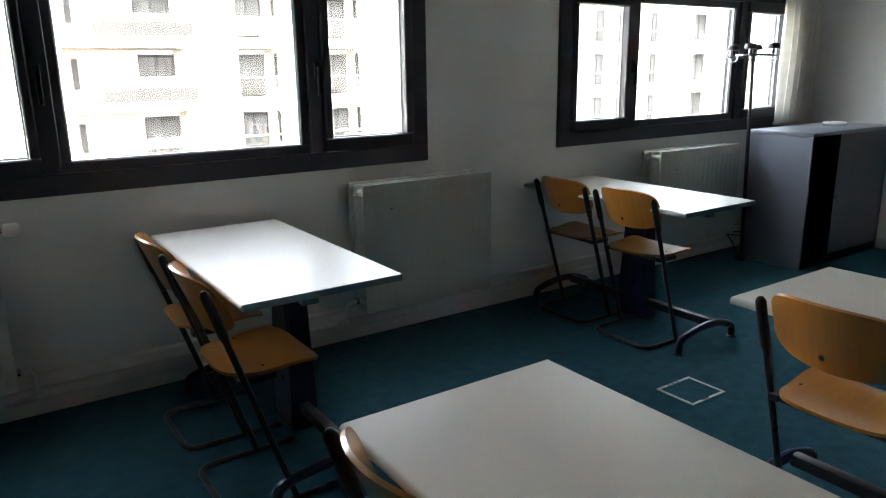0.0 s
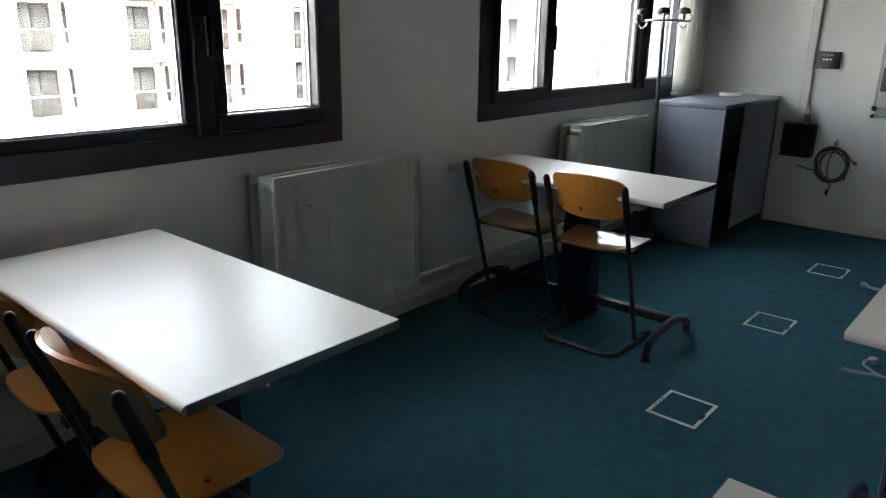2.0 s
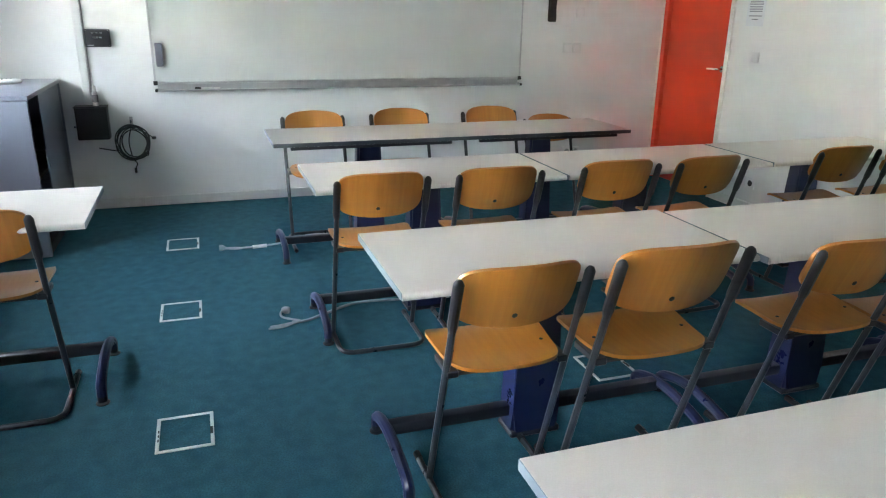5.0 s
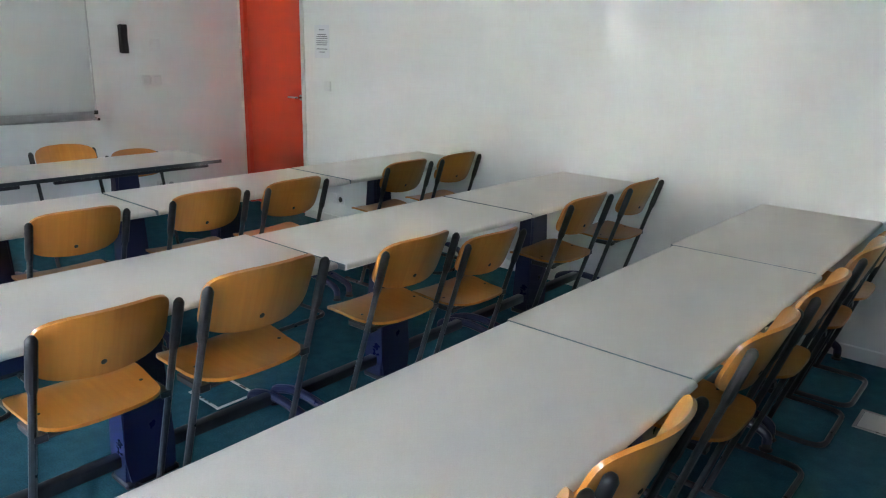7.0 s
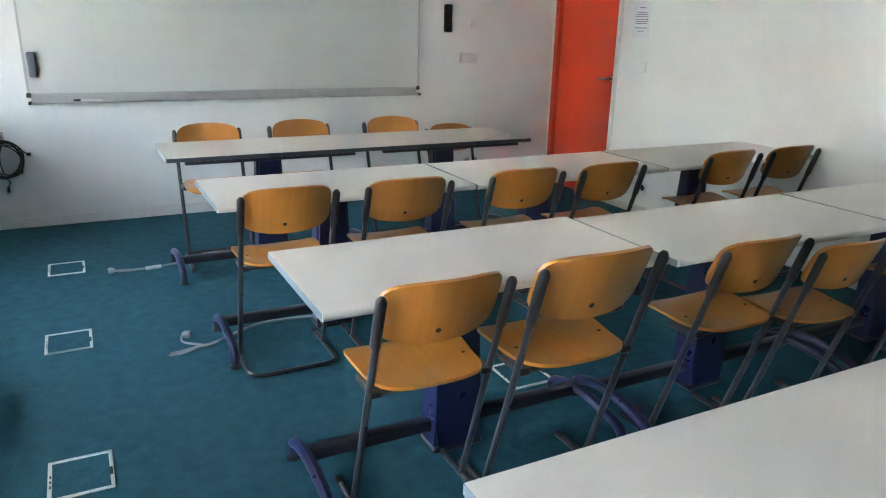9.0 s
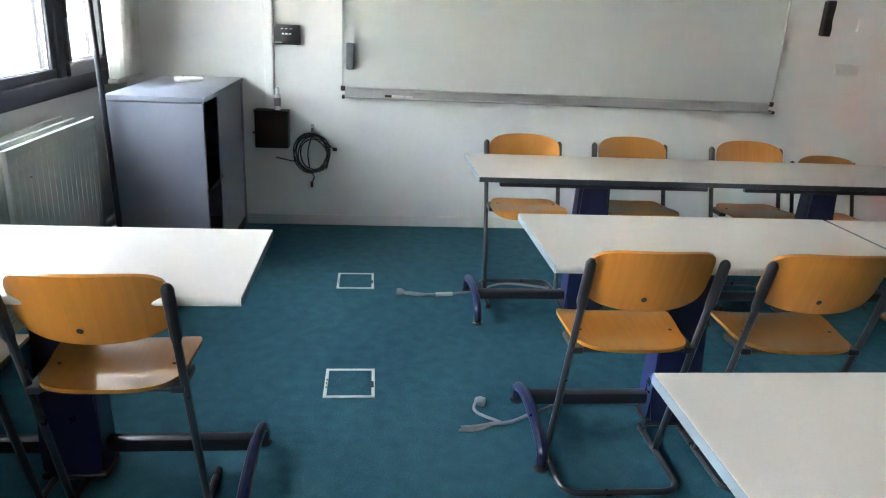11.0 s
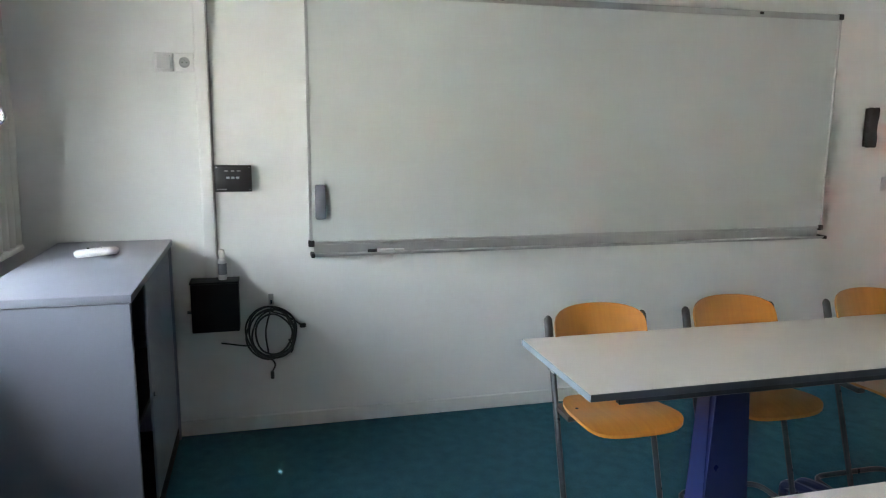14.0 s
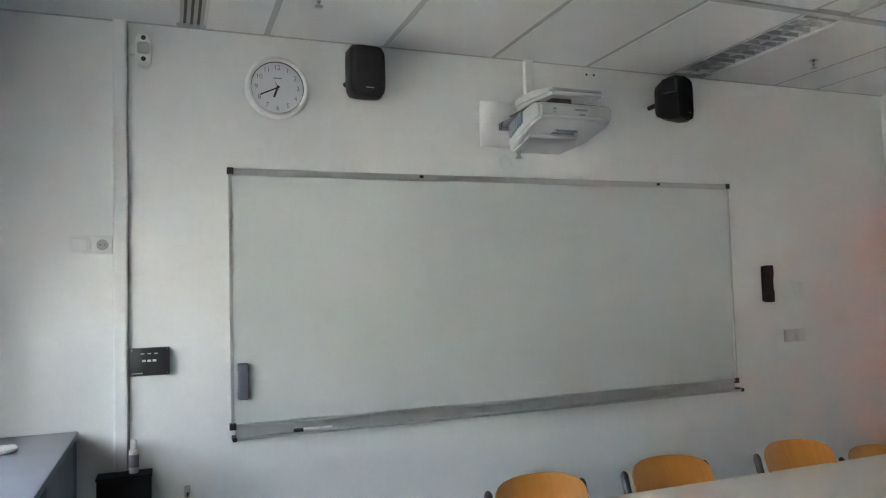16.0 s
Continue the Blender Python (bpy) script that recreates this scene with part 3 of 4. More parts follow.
# ---- cabinet corner ----
def cabinet():
    c = thing("cabinet", "low grey steel tambour cabinet with its front open", "cabinet", pose(5.70, 3.362, 0))
    L, D, H = 1.12, 0.48, 0.992
    part("top", box(-0.006, L, -0.006, D, H - 0.028, H, 0.004, 2), CABINET, c)
    part("side_panel", box(0, 0.022, 0, D, 0.0, H - 0.030, 0.003), CABINET, c)
    part("side_panel", box(L - 0.022, L, 0, D, 0.0, H - 0.030, 0.003), CABINET, c)
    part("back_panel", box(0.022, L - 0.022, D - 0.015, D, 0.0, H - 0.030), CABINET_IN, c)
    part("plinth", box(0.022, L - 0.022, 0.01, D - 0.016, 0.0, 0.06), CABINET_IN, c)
    part("shelf", box(0.024, L - 0.024, 0.03, D - 0.016, 0.46, 0.48), CABINET_IN, c, "steel shelf coloured as dark as the shade inside")
    for i in range(27):
        x = 0.40 + i * 0.026
        part("tambour_slat", box(x, x + 0.0235, 0.012, 0.022, 0.062, H - 0.032, 0.003), CABINET, c)
    part("lock", moved(lathe([(0.010, 0), (0.010, 0.006), (0.006, 0.008)], 12, "y"), pose(0.415, 0.010, 0.5, 0, 0, 180)), CHROME, c)


cabinet()
bm = bmesh.new()
bar = [[(x, w * math.cos(a), 0.012 + h * math.sin(a)) for a in [2 * math.pi * k / 12 for k in range(12)]] for x, w, h in ((-0.08, 0.010, 0.006), (-0.07, 0.018, 0.011), (0.03, 0.022, 0.012), (0.07, 0.019, 0.010), (0.08, 0.010, 0.006))]
remote = solid("remote_control", moved(add_loft(bm, bar), Matrix()), WHITE, "white projector remote lying on the grey cabinet", "remote control")
remote.matrix_world = pose(6.42, 3.60, 0.992, 0, 0, -62) @ Matrix.Diagonal((1.05, 1.1, 1.5, 1))
for i in range(3):
    part("button", moved(lathe([(0.005, 0), (0.005, 0.003), (0.002, 0.004)], 10), pose(-0.03 + 0.025 * i, 0, 0.0225)), BLACK if i == 0 else GRID, remote)


def coat_stand():
    c = thing("coat_stand", "black metal coat stand with chrome double hooks", "coat stand", pose(5.65, 3.795, 0, -1.9, 0, 0))
    part("base", lathe([(0.0, 0.0), (0.040, 0.0), (0.042, 0.03), (0.034, 0.045), (0.024, 0.05), (0.018, 0.07)], 28), BLACK_METAL, c)
    part("pole", tube([(0, 0, 0.02), (0, 0, 1.565)], 0.014, 12), BLACK_METAL, c)
    part("umbrella_ring", tube([(0.075 * math.cos(a), 0.06 + 0.075 * math.sin(a), 0.20) for a in [2 * math.pi * k / 24 for k in range(24)]], 0.0035, 6, True), BLACK_METAL, c, "thin black umbrella hoop")
    part("ring", tube([(0.12 * math.cos(a), 0.12 * math.sin(a), 1.530) for a in [2 * math.pi * k / 28 for k in range(28)]], 0.005, 6, True), CHROME, c, "chrome ring")
    for k in range(4):
        a = radians(25 + 90 * k)
        m = pose(0, 0, 0, 0, 0, math.degrees(a))
        part("hook", moved(tube(curve_path([(0.0, 0, 1.530), (0.10, 0, 1.525), (0.165, 0, 1.520), (0.185, 0, 1.540), (0.178, 0, 1.565)], 4), 0.006, 8), m), CHROME, c, "curved chrome hook")
        part("low_hook", moved(tube(curve_path([(0.10, 0, 1.525), (0.115, 0, 1.490), (0.14, 0, 1.480), (0.155, 0, 1.500)], 4), 0.005, 8), m), CHROME, c)
        part("hat_knob", moved(lathe([(0.008, 1.530), (0.010, 1.565), (0.042, 1.570), (0.044, 1.583), (0.034, 1.603), (0.0, 1.613)], 18), m @ pose(0.135, 0, 0)), BLACK, c, "black mushroom hat knob")
    return c


coat_stand()

bm = bmesh.new()
rows = []
for z in (0.985, 1.02, 1.5, 2.1, 2.78):
    row = []
    for k in range(61):
        f = k / 60
        row.append(bm.verts.new((6.22 + 0.46 * f, 3.965 + (0.028 + 0.006 * math.sin(z * 5)) * math.sin(f * 36 + 0.6 * math.sin(z * 2)), z)))
    rows.append(row)
for a, b in zip(rows, rows[1:]):
    for k in range(60):
        bm.faces.new((a[k], a[k + 1], b[k + 1], b[k]))
curtain = solid("curtain", bm, CURTAIN, "gathered cream curtain hanging beside the window", "curtain")
part("hem", box(6.22, 6.68, 3.935, 3.995, 0.987, 1.012, 0.008, 2), CURTAIN, curtain, "stitched hem")
part("track", box(6.0, 6.80, 3.965, 3.985, 2.775, 2.81, 0.003), WHITE, curtain, "white curtain track")


# ---- front wall ----
def whiteboard():
    w = thing("whiteboard", "wide white enamel whiteboard in an aluminium frame", "whiteboard", pose(EAST, 0, 0))
    y0, y1, z0, z1 = -0.285, 2.72, 0.945, 2.15
    part("panel", box(-0.016, -0.004, y0 + 0.01, y1 - 0.01, z0 + 0.01, z1 - 0.01), BOARD, w)
    for a, b, c, d in ((y0, y1, z1 - 0.022, z1 + 0.012), (y0, y1, z0 - 0.004, z0 + 0.012), (y0, y0 + 0.014, z0 + 0.012, z1 - 0.022), (y1 - 0.014, y1, z0 + 0.012, z1 - 0.022)):
        part("frame_rail", box(-0.022, 0.0, a, b, c, d, 0.002), ALU, w)
    for y in (y0 + 0.008, y1 - 0.008):
        for z in (z0 + 0.002, z1):
            part("corner_cap", box(-0.027, 0.0, y - 0.015, y + 0.015, z - 0.016, z + 0.016, 0.004, 2), BLACK, w, "black corner cap")
    prof = [(0.0, -0.058), (-0.060, -0.058), (-0.072, -0.046), (-0.066, -0.042), (-0.056, -0.050), (-0.012, -0.048), (-0.012, -0.006), (0.0, -0.006)]
    part("pen_tray", add_loft(bmesh.new(), [[(x, y, z0 + z) for x, z in prof] for y in (y0 + 0.02, y1 - 0.02)]), ALU, w, "aluminium pen tray")
    for y in (y0 + 0.012, y1 - 0.012):
        part("tray_end", box(-0.074, 0.0, y - 0.010, y + 0.010, z0 - 0.060, z0 - 0.040, 0.003), BLACK, w, "black tray end cap")
    for y in (0.25, 1.75):
        part("clip", box(-0.028, -0.022, y - 0.01, y + 0.01, z1 - 0.008, z1 + 0.006), BLACK, w)


whiteboard()
er = thing("board_eraser", "grey magnetic board eraser stuck on the whiteboard", "eraser", pose(EAST - 0.016, 2.665, 1.155))
part("body", box(-0.040, -0.008, -0.026, 0.026, -0.085, 0.085, 0.010, 3), material("slate_plastic", (0.13, 0.14, 0.17), 0.5), er)
part("felt", box(-0.009, 0.0, -0.024, 0.024, -0.083, 0.083, 0.002), GRID, er, "pale felt pad")
pen = thing("marker_pen", "white marker pen with a black cap on the tray", "marker", pose(EAST - 0.038, 2.37, 0.906))
part("barrel", tube([(0, -0.065, 0), (0, 0.02, 0)], 0.009, 12), WHITE, pen)
part("cap", tube([(0, 0.02, 0), (0, 0.062, 0), (0, 0.066, 0)], [0.0098, 0.0098, 0.005], 12), BLACK, pen, "black pen cap")
pen = thing("marker_pen", "short red marker lying in the pen tray", "marker", pose(EAST - 0.036, 2.30, 0.905))
part("barrel", tube([(0, -0.05, 0), (0, 0.0, 0)], 0.008, 12), TRIM, pen)

duct = thing("cable_duct", "white vertical cable duct up the front wall", "cable duct", pose(EAST, 3.187, 0))
part("channel", box(-0.030, 0.0, -0.027, 0.03, 0.80, TOP, 0.003), WHITE, duct)
part("lid", box(-0.033, -0.030, -0.020, 0.024, 0.80, TOP, 0.001), WHITE, duct)
# Thin grey rod stands in for the shaded gap along the duct's edge.
part("cable", tube([(-0.004, -0.031, 0.82), (-0.004, -0.031, TOP - 0.01)], 0.003, 6), GRID, duct, "thin grey line for the dark gap beside the duct")

ctl = thing("control_panel", "black control panel with small buttons on the front wall", "control panel", pose(EAST, 3.069, 1.272))
part("housing", box(-0.034, 0.0, -0.084, 0.084, -0.062, 0.062, 0.004, 2), BLACK, ctl)
for i in range(3):
    part("button", box(-0.037, -0.034, 0.024 - 0.022 * i - 0.008, 0.024 - 0.022 * i + 0.008, 0.0, 0.010, 0.001), PAPER, ctl, "white lettered key")
    part("indicator", box(-0.0355, -0.034, 0.03 - 0.028 * i - 0.008, 0.03 - 0.028 * i + 0.008, 0.034, 0.039), GRID, ctl)
for y in (-0.074, 0.074):
    for z in (-0.053, 0.053):
        part("screw", moved(lathe([(0.004, 0), (0.004, 0.002), (0.002, 0.003)], 8, "x"), pose(-0.034, y, z, 0, 0, 180)), CHROME, ctl)
part("wordmark", box(-0.0352, -0.034, 0.03, 0.075, -0.052, -0.047), GRID, ctl, "small grey marking")


def wall_plate(y, z, kind, group="wall plates"):
    s = thing("wall_" + kind, {"socket": "white power socket with a round recess on the wall", "switch": "white square light switch on the wall", "blank": "white square blanking plate on the wall"}[kind], "socket" if kind == "socket" else "switch", pose(EAST, y, z), group)
    part("plate", box(-0.010, 0.0, -0.041, 0.041, -0.041, 0.041, 0.003, 2), WHITE, s)
    if kind == "socket":
        part("recess", moved(lathe([(0.024, 0), (0.024, 0.002), (0.020, 0.0025), (0.018, 0.001)], 20, "x"), pose(-0.010, 0, 0, 0, 0, 180)), GRID, s)
        for dy in (-0.009, 0.009):
            part("hole", box(-0.0125, -0.0105, dy - 0.0025, dy + 0.0025, -0.0025, 0.0025), BLACK, s)
        part("earth_pin", tube([(-0.006, 0, 0.010), (-0.016, 0, 0.010)], 0.0025, 8), CHROME, s)
    else:
        part("rocker", box(-0.0135, -0.010, -0.030, 0.030, -0.030, 0.030, 0.002), WHITE, s)
    return s


wall_plate(3.352, 1.80, "blank")
wall_plate(3.262, 1.80, "socket")
wall_plate(-0.845, 1.50, "switch")
wall_plate(-0.737, 1.198, "switch")
wall_plate(-0.835, 1.198, "switch")

hs = thing("intercom_handset", "black wall intercom handset on its cradle", "intercom", pose(EAST, -0.560, 1.535))
part("cradle", box(-0.018, 0.0, -0.032, 0.032, -0.112, 0.112, 0.006, 2), BLACK, hs)
prof = [[(x, sy * w, z) for x, sy in ((x0, -1), (x0, 1), (x1, 1), (x1, -1))] for z, x0, x1, w in ((-0.116, -0.050, -0.016, 0.029), (-0.06, -0.052, -0.016, 0.030), (-0.03, -0.046, -0.016, 0.0285), (0.03, -0.046, -0.016, 0.0285), (0.06, -0.052, -0.016, 0.030), (0.116, -0.050, -0.016, 0.029))]
bm = add_loft(bmesh.new(), prof)
bmesh.ops.bevel(bm, geom=list(bm.edges), offset=0.004, segments=2, affect="EDGES")
part("receiver", bm, BLACK, hs)

jb = thing("junction_box", "black cable box fixed low on the front wall", "junction box", pose(EAST, 3.172, 0.673))
part("housing", box(-0.115, 0.0, -0.108, 0.108, -0.122, 0.112, 0.006, 2), BLACK, jb)
part("lid", box(-0.121, -0.002, -0.112, 0.112, 0.113, 0.122, 0.002), BLACK, jb)
part("side_plug", tube([(-0.06, 0.108, -0.03), (-0.06, 0.130, -0.03)], 0.008, 8), CHROME, jb)
bo = thing("spray_bottle", "small white cleaner bottle standing on the black box", "bottle", pose(EAST - 0.06, 3.135, 0.796))
part("body", lathe([(0.0, 0), (0.019, 0), (0.020, 0.004), (0.020, 0.095), (0.010, 0.108)], 18), WHITE, bo)
part("cap", lathe([(0.011, 0.107), (0.013, 0.109), (0.013, 0.140), (0.010, 0.144), (0.0, 0.144)], 16), TRIM, bo)
part("label", lathe([(0.0202, 0.025), (0.0206, 0.026), (0.0206, 0.078), (0.0202, 0.079)], 18), INK, bo, "dark printed label")

co = thing("cable_coil", "coiled black cables hung on a wall hook", "cable", pose(EAST, 2.915, 0.50))
part("hook", tube(smooth_path([(0.0, 0.0, 0.165), (-0.05, 0.0, 0.16), (-0.055, 0.0, 0.185)], 0.02), 0.006, 8), CHROME, co, "steel wall hook")
part("hook_plate", box(-0.006, 0.0, -0.012, 0.012, 0.145, 0.20, 0.002), GRID, co)
random.seed(5)
for i in range(6):
    r0, cy, cz, ph = 0.105 + random.uniform(-0.016, 0.018), random.uniform(-0.012, 0.012), random.uniform(-0.012, 0.004), random.uniform(0, 6)
    pts = []
    for k in range(40):
        a = 2 * math.pi * k / 40
        pts.append((-0.018 - 0.006 * i + 0.008 * math.sin(2 * a + ph), cy + r0 * (0.98 + 0.05 * math.sin(3 * a + ph)) * math.cos(a), cz + 0.01 + r0 * 1.12 * (1 + 0.04 * math.sin(2 * a + ph)) * math.sin(a)))
    part("loop", tube(pts, 0.0048, 6, True), BLACK, co)
ends = [[(-0.04, 0.0, 0.12), (-0.05, -0.06, 0.10), (-0.045, -0.11, 0.07), (-0.04, -0.14, 0.045)], [(-0.03, 0.02, -0.11), (-0.04, -0.01, -0.15), (-0.04, 0.005, -0.19)],
        [(-0.03, 0.09, -0.05), (-0.04, 0.14, -0.045), (-0.05, 0.20, -0.03), (-0.06, 0.24, -0.02)], [(-0.03, 0.0, 0.14), (-0.035, 0.03, 0.02), (-0.03, 0.02, -0.10)], [(-0.03, -0.08, -0.03), (-0.03, -0.10, -0.07), (-0.03, -0.09, -0.10)]]
for e in ends:
    part("cable_end", tube(curve_path(e, 5), 0.0045, 6), BLACK, co)
part("plug", box(-0.05, -0.034, -0.165, -0.135, 0.03, 0.052, 0.004), BLACK, co, "black connector")
part("plug", box(-0.05, -0.032, -0.004, 0.014, -0.225, -0.185, 0.004), BLACK, co, "black connector")


def clock():
    c = thing("wall_clock", "round white wall clock showing about twenty to seven", "clock", pose(EAST, 2.484, 2.567, 0, 0, -90))
    part("case", lathe([(0.0, 0.0), (0.150, 0.0), (0.156, -0.012), (0.152, -0.030), (0.140, -0.036), (0.128, -0.030), (0.126, -0.0165)], 48, "y", False), WHITE, c, "glossy white plastic rim")
    part("dial", lathe([(0.0, -0.016), (0.127, -0.016), (0.127, -0.0185), (0.0, -0.0185)], 40, "y"), PAPER, c)
    part("inner_ring", lathe([(0.1285, -0.020), (0.1275, -0.028), (0.1245, -0.020)], 48, "y", False), GREY_METAL, c, "dark inner ring")
    for n in range(1, 13):
        a = radians(90 - 30 * n)
        cu = bpy.data.curves.new("numeral", "FONT")
        cu.body, cu.size, cu.align_x, cu.align_y, cu.extrude = str(n), 0.034, "CENTER", "CENTER", 0.0004
        ob = new("numeral", cu)
        ob.data.materials.append(INK)
        ob.parent = c
        ob.matrix_local = pose(0.100 * math.cos(a), -0.0192, 0.100 * math.sin(a), 90, 0, 0)
    for name, ang, ln, w in (("hour_hand", 90 - 200, 0.052, 0.005), ("minute_hand", 90 - 245, 0.090, 0.0035), ("second_hand", 90 - 340, 0.035, 0.0012)):
        m = pose(0, 0, 0, 0, -ang, 0)
        part(name, moved(box(-0.012, ln, -0.0225, -0.021, -w, w, 0.0005), m), BLACK, c)
    part("wordmark", box(-0.022, 0.022, -0.0196, -0.0186, 0.045, 0.050), INK, c, "small dark marking")
    part("hub", lathe([(0.006, -0.019), (0.006, -0.026), (0.0, -0.027)], 12, "y"), BLACK, c)


clock()


def soft_box(rings, n=5.0, count=28):
    """A rounded body lofted through sections x, half width, half height."""
    out = []
    for x, w, h in rings:
        ring = []
        for k in range(count):
            a = 2 * math.pi * k / count
            u, v = math.cos(a), math.sin(a)
            r = (abs(u) ** n + abs(v) ** n) ** (-1 / n)
            ring.append((x, u * r * w, v * r * h))
        out.append(ring)
    return add_loft(bmesh.new(), out)


def speaker(y, z, turn, label, bracket):
    s = thing("loudspeaker", label, "loudspeaker", pose(EAST - 0.20, y, z, 0, 0, turn), "wall loudspeakers")
    part("cabinet", soft_box([(-0.062, 0.088, 0.122), (-0.045, 0.092, 0.127), (0.0, 0.090, 0.124), (0.06, 0.068, 0.104), (0.090, 0.050, 0.086), (0.098, 0.036, 0.07)], 7.0), BLACK, s)
    part("grille", soft_box([(-0.092, 0.060, 0.094), (-0.089, 0.074, 0.108), (-0.082, 0.083, 0.117), (-0.062, 0.086, 0.120)], 6.0), SPEAKER_CLOTH, s, "black mesh grille with a curved front")
    part("badge", box(-0.0925, -0.0895, -0.020, 0.020, -0.090, -0.085), GRID, s, "thin silver badge")
    part("bracket", tube(bracket, 0.014, 10), BLACK, s)
    return s


speaker(2.10, 2.612, 6, "black wall loudspeaker on a bracket beside the clock", [(0.07, 0, 0), (0.20, 0.02, 0.0)])
speaker(0.255, 2.612, 30, "black wall loudspeaker turned towards the room", [(0.06, 0, 0), (0.18, -0.08, 0.0)])
part("bracket_cover", box(-0.06, 0.02, 0.09, 0.13, 0.02, 0.10, 0.01, 2), BLACK, bpy.data.objects["loudspeaker.001"])


def slab(sections, bevel):
    """A bevelled body lofted through sections x, y0, y1, z0, z1."""
    bm = add_loft(bmesh.new(), [[(x, y0, z0), (x, y1, z0), (x, y1, z1), (x, y0, z1)] for x, y0, y1, z0, z1 in sections])
    bmesh.ops.bevel(bm, geom=list(bm.edges), offset=bevel, segments=3, affect="EDGES")
    return bm


def projector():
    p = thing("projector", "white short-throw projector on a wall arm", "projector", pose(EAST, 1.25, 2.36))
    part("wall_plate", box(-0.026, 0.0, -0.045, 0.152, -0.035, 0.22, 0.010, 2), WHITE, p, "white wall plate")
    part("arm", box(-0.62, -0.02, -0.055, 0.045, 0.058, 0.098, 0.005, 2), GREY_METAL, p, "dark grey sliding arm")
    part("body", slab(((-0.33, -0.215, 0.140, -0.100, 0.016), (-0.46, -0.232, 0.160, -0.088, 0.034), (-0.63, -0.240, 0.174, -0.048, 0.046), (-0.70, -0.225, 0.160, -0.030, 0.040)), 0.012), SHELL, p)
    part("lower_hood", slab(((-0.335, -0.15, 0.135, -0.128, -0.07), (-0.45, -0.16, 0.150, -0.118, -0.07), (-0.54, -0.13, 0.140, -0.088, -0.06)), 0.010), SHELL, p, "white lower hood")
    # Black strip stands in for the shade between cover and body.
    part("top_seam", box(-0.66, -0.36, -0.215, 0.150, 0.046, 0.052, 0.002), BLACK, p, "black strip for the shade in the gap under the cover")
    part("arm_cover", slab(((-0.33, -0.19, 0.105, 0.092, 0.150), (-0.52, -0.20, 0.112, 0.086, 0.142), (-0.70, -0.19, 0.100, 0.080, 0.112)), 0.014), SHELL, p, "white cover above the body")
    part("lens_recess", box(-0.50, -0.38, -0.16, -0.02, 0.052, 0.062, 0.003), BLACK, p, "dark lens window")
    for i in range(7):
        part("vent_slat", box(-0.385 - 0.026 * i, -0.370 - 0.026 * i, 0.146 + 0.0035 * i, 0.156 + 0.0035 * i, -0.062 + 0.006 * i, 0.004 + 0.004 * i), EDGE, p, "grey vent slat")
    for i in range(5):
        part("under_vent", box(-0.47 - 0.030 * i, -0.455 - 0.030 * i, -0.10, 0.02, -0.094 + 0.007 * i, -0.080 + 0.007 * i), EDGE, p, "grey vent slot underneath")
    for y, w in ((0.085, 0.008), (-0.055, 0.034)):
        part("marking", box(-0.7025, -0.697, y - w, y + w, 0.006, 0.016), INK, p, "small dark marking")
    part("sensor", box(-0.7025, -0.697, -0.075, -0.045, -0.016, -0.006), EDGE, p, "small receiver window")
    part("indicator", box(-0.7025, -0.697, 0.080, 0.090, -0.008, -0.002), EDGE, p)
    part("foot", moved(lathe([(0.014, -0.150), (0.018, -0.145), (0.010, -0.138), (0.010, -0.10)], 14), pose(-0.36, 0.10, -0.010)), SHELL, p)
    part("cable_duct", box(-0.03, 0.0, -0.18, -0.128, 0.13, TOP - 2.362, 0.003), WHITE, p, "white duct up to the ceiling")
    part("cable", tube(curve_path([(-0.04, -0.10, 0.17), (-0.10, -0.13, 0.13), (-0.25, -0.11, 0.125), (-0.34, -0.10, 0.12)], 5), 0.006, 8), BLACK, p, "black power cable")
    part("grommet", moved(lathe([(0.034, 0), (0.036, 0.003), (0.033, 0.005), (0.032, 0.001)], 24, "x", False), pose(0, 0.0, -0.115, 0, 0, 180)), TRIM, p, "round cover ring below the plate")


projector()

det = thing("motion_detector", "white alarm detector high on the front wall", "detector", pose(EAST, 3.088, 2.695))
part("body", soft_box([(-0.058, 0.026, 0.066), (-0.050, 0.033, 0.074), (-0.012, 0.036, 0.078), (0.0, 0.034, 0.074)], 4.0), WHITE, det)
part("lens", soft_box([(-0.066, 0.018, 0.020), (-0.060, 0.026, 0.028), (-0.045, 0.028, 0.030)], 6.0), GRID, det, "grey sensor window")
part("side_arm", box(-0.030, -0.004, 0.030, 0.062, -0.024, 0.020, 0.008, 2), WHITE, det, "white swivel arm")
for z in (-0.050, 0.048):
    part("sensor", moved(lathe([(0.011, 0), (0.011, 0.003), (0.006, 0.0045), (0.0, 0.003)], 14, "x"), pose(-0.056, 0, z, 0, 0, 180)), GREY_METAL, det, "dark round sensor")

lamp = thing("ceiling_light", "recessed louvred ceiling light, switched off", "ceiling light", pose(6.28, 0.005, TOP))
for y in (-0.122, 0.116):
    part("side_frame", box(-0.46, 0.46, y, y + 0.006, -0.006, 0.06), WHITE, lamp)
for x in (-0.46, 0.454):
    part("end_frame", box(x, x + 0.006, -0.116, 0.116, -0.006, 0.06), WHITE, lamp)
part("tray", box(-0.454, 0.454, -0.116, 0.116, 0.062, 0.07), TRIM, lamp)
part("centre_blade", box(-0.454, 0.454, -0.004, 0.004, -0.002, 0.05), ALU, lamp)
for i in range(12):
    x = -0.41 + i * 0.0745
    part("louvre", box(x - 0.006, x + 0.006, -0.116, 0.116, -0.002, 0.045), ALU, lamp, "bright metal louvre")
for y in (-0.06, 0.06):
    part("fluorescent_tube", tube([(-0.44, y, 0.052), (0.44, y, 0.052)], 0.008, 8), WHITE, lamp)
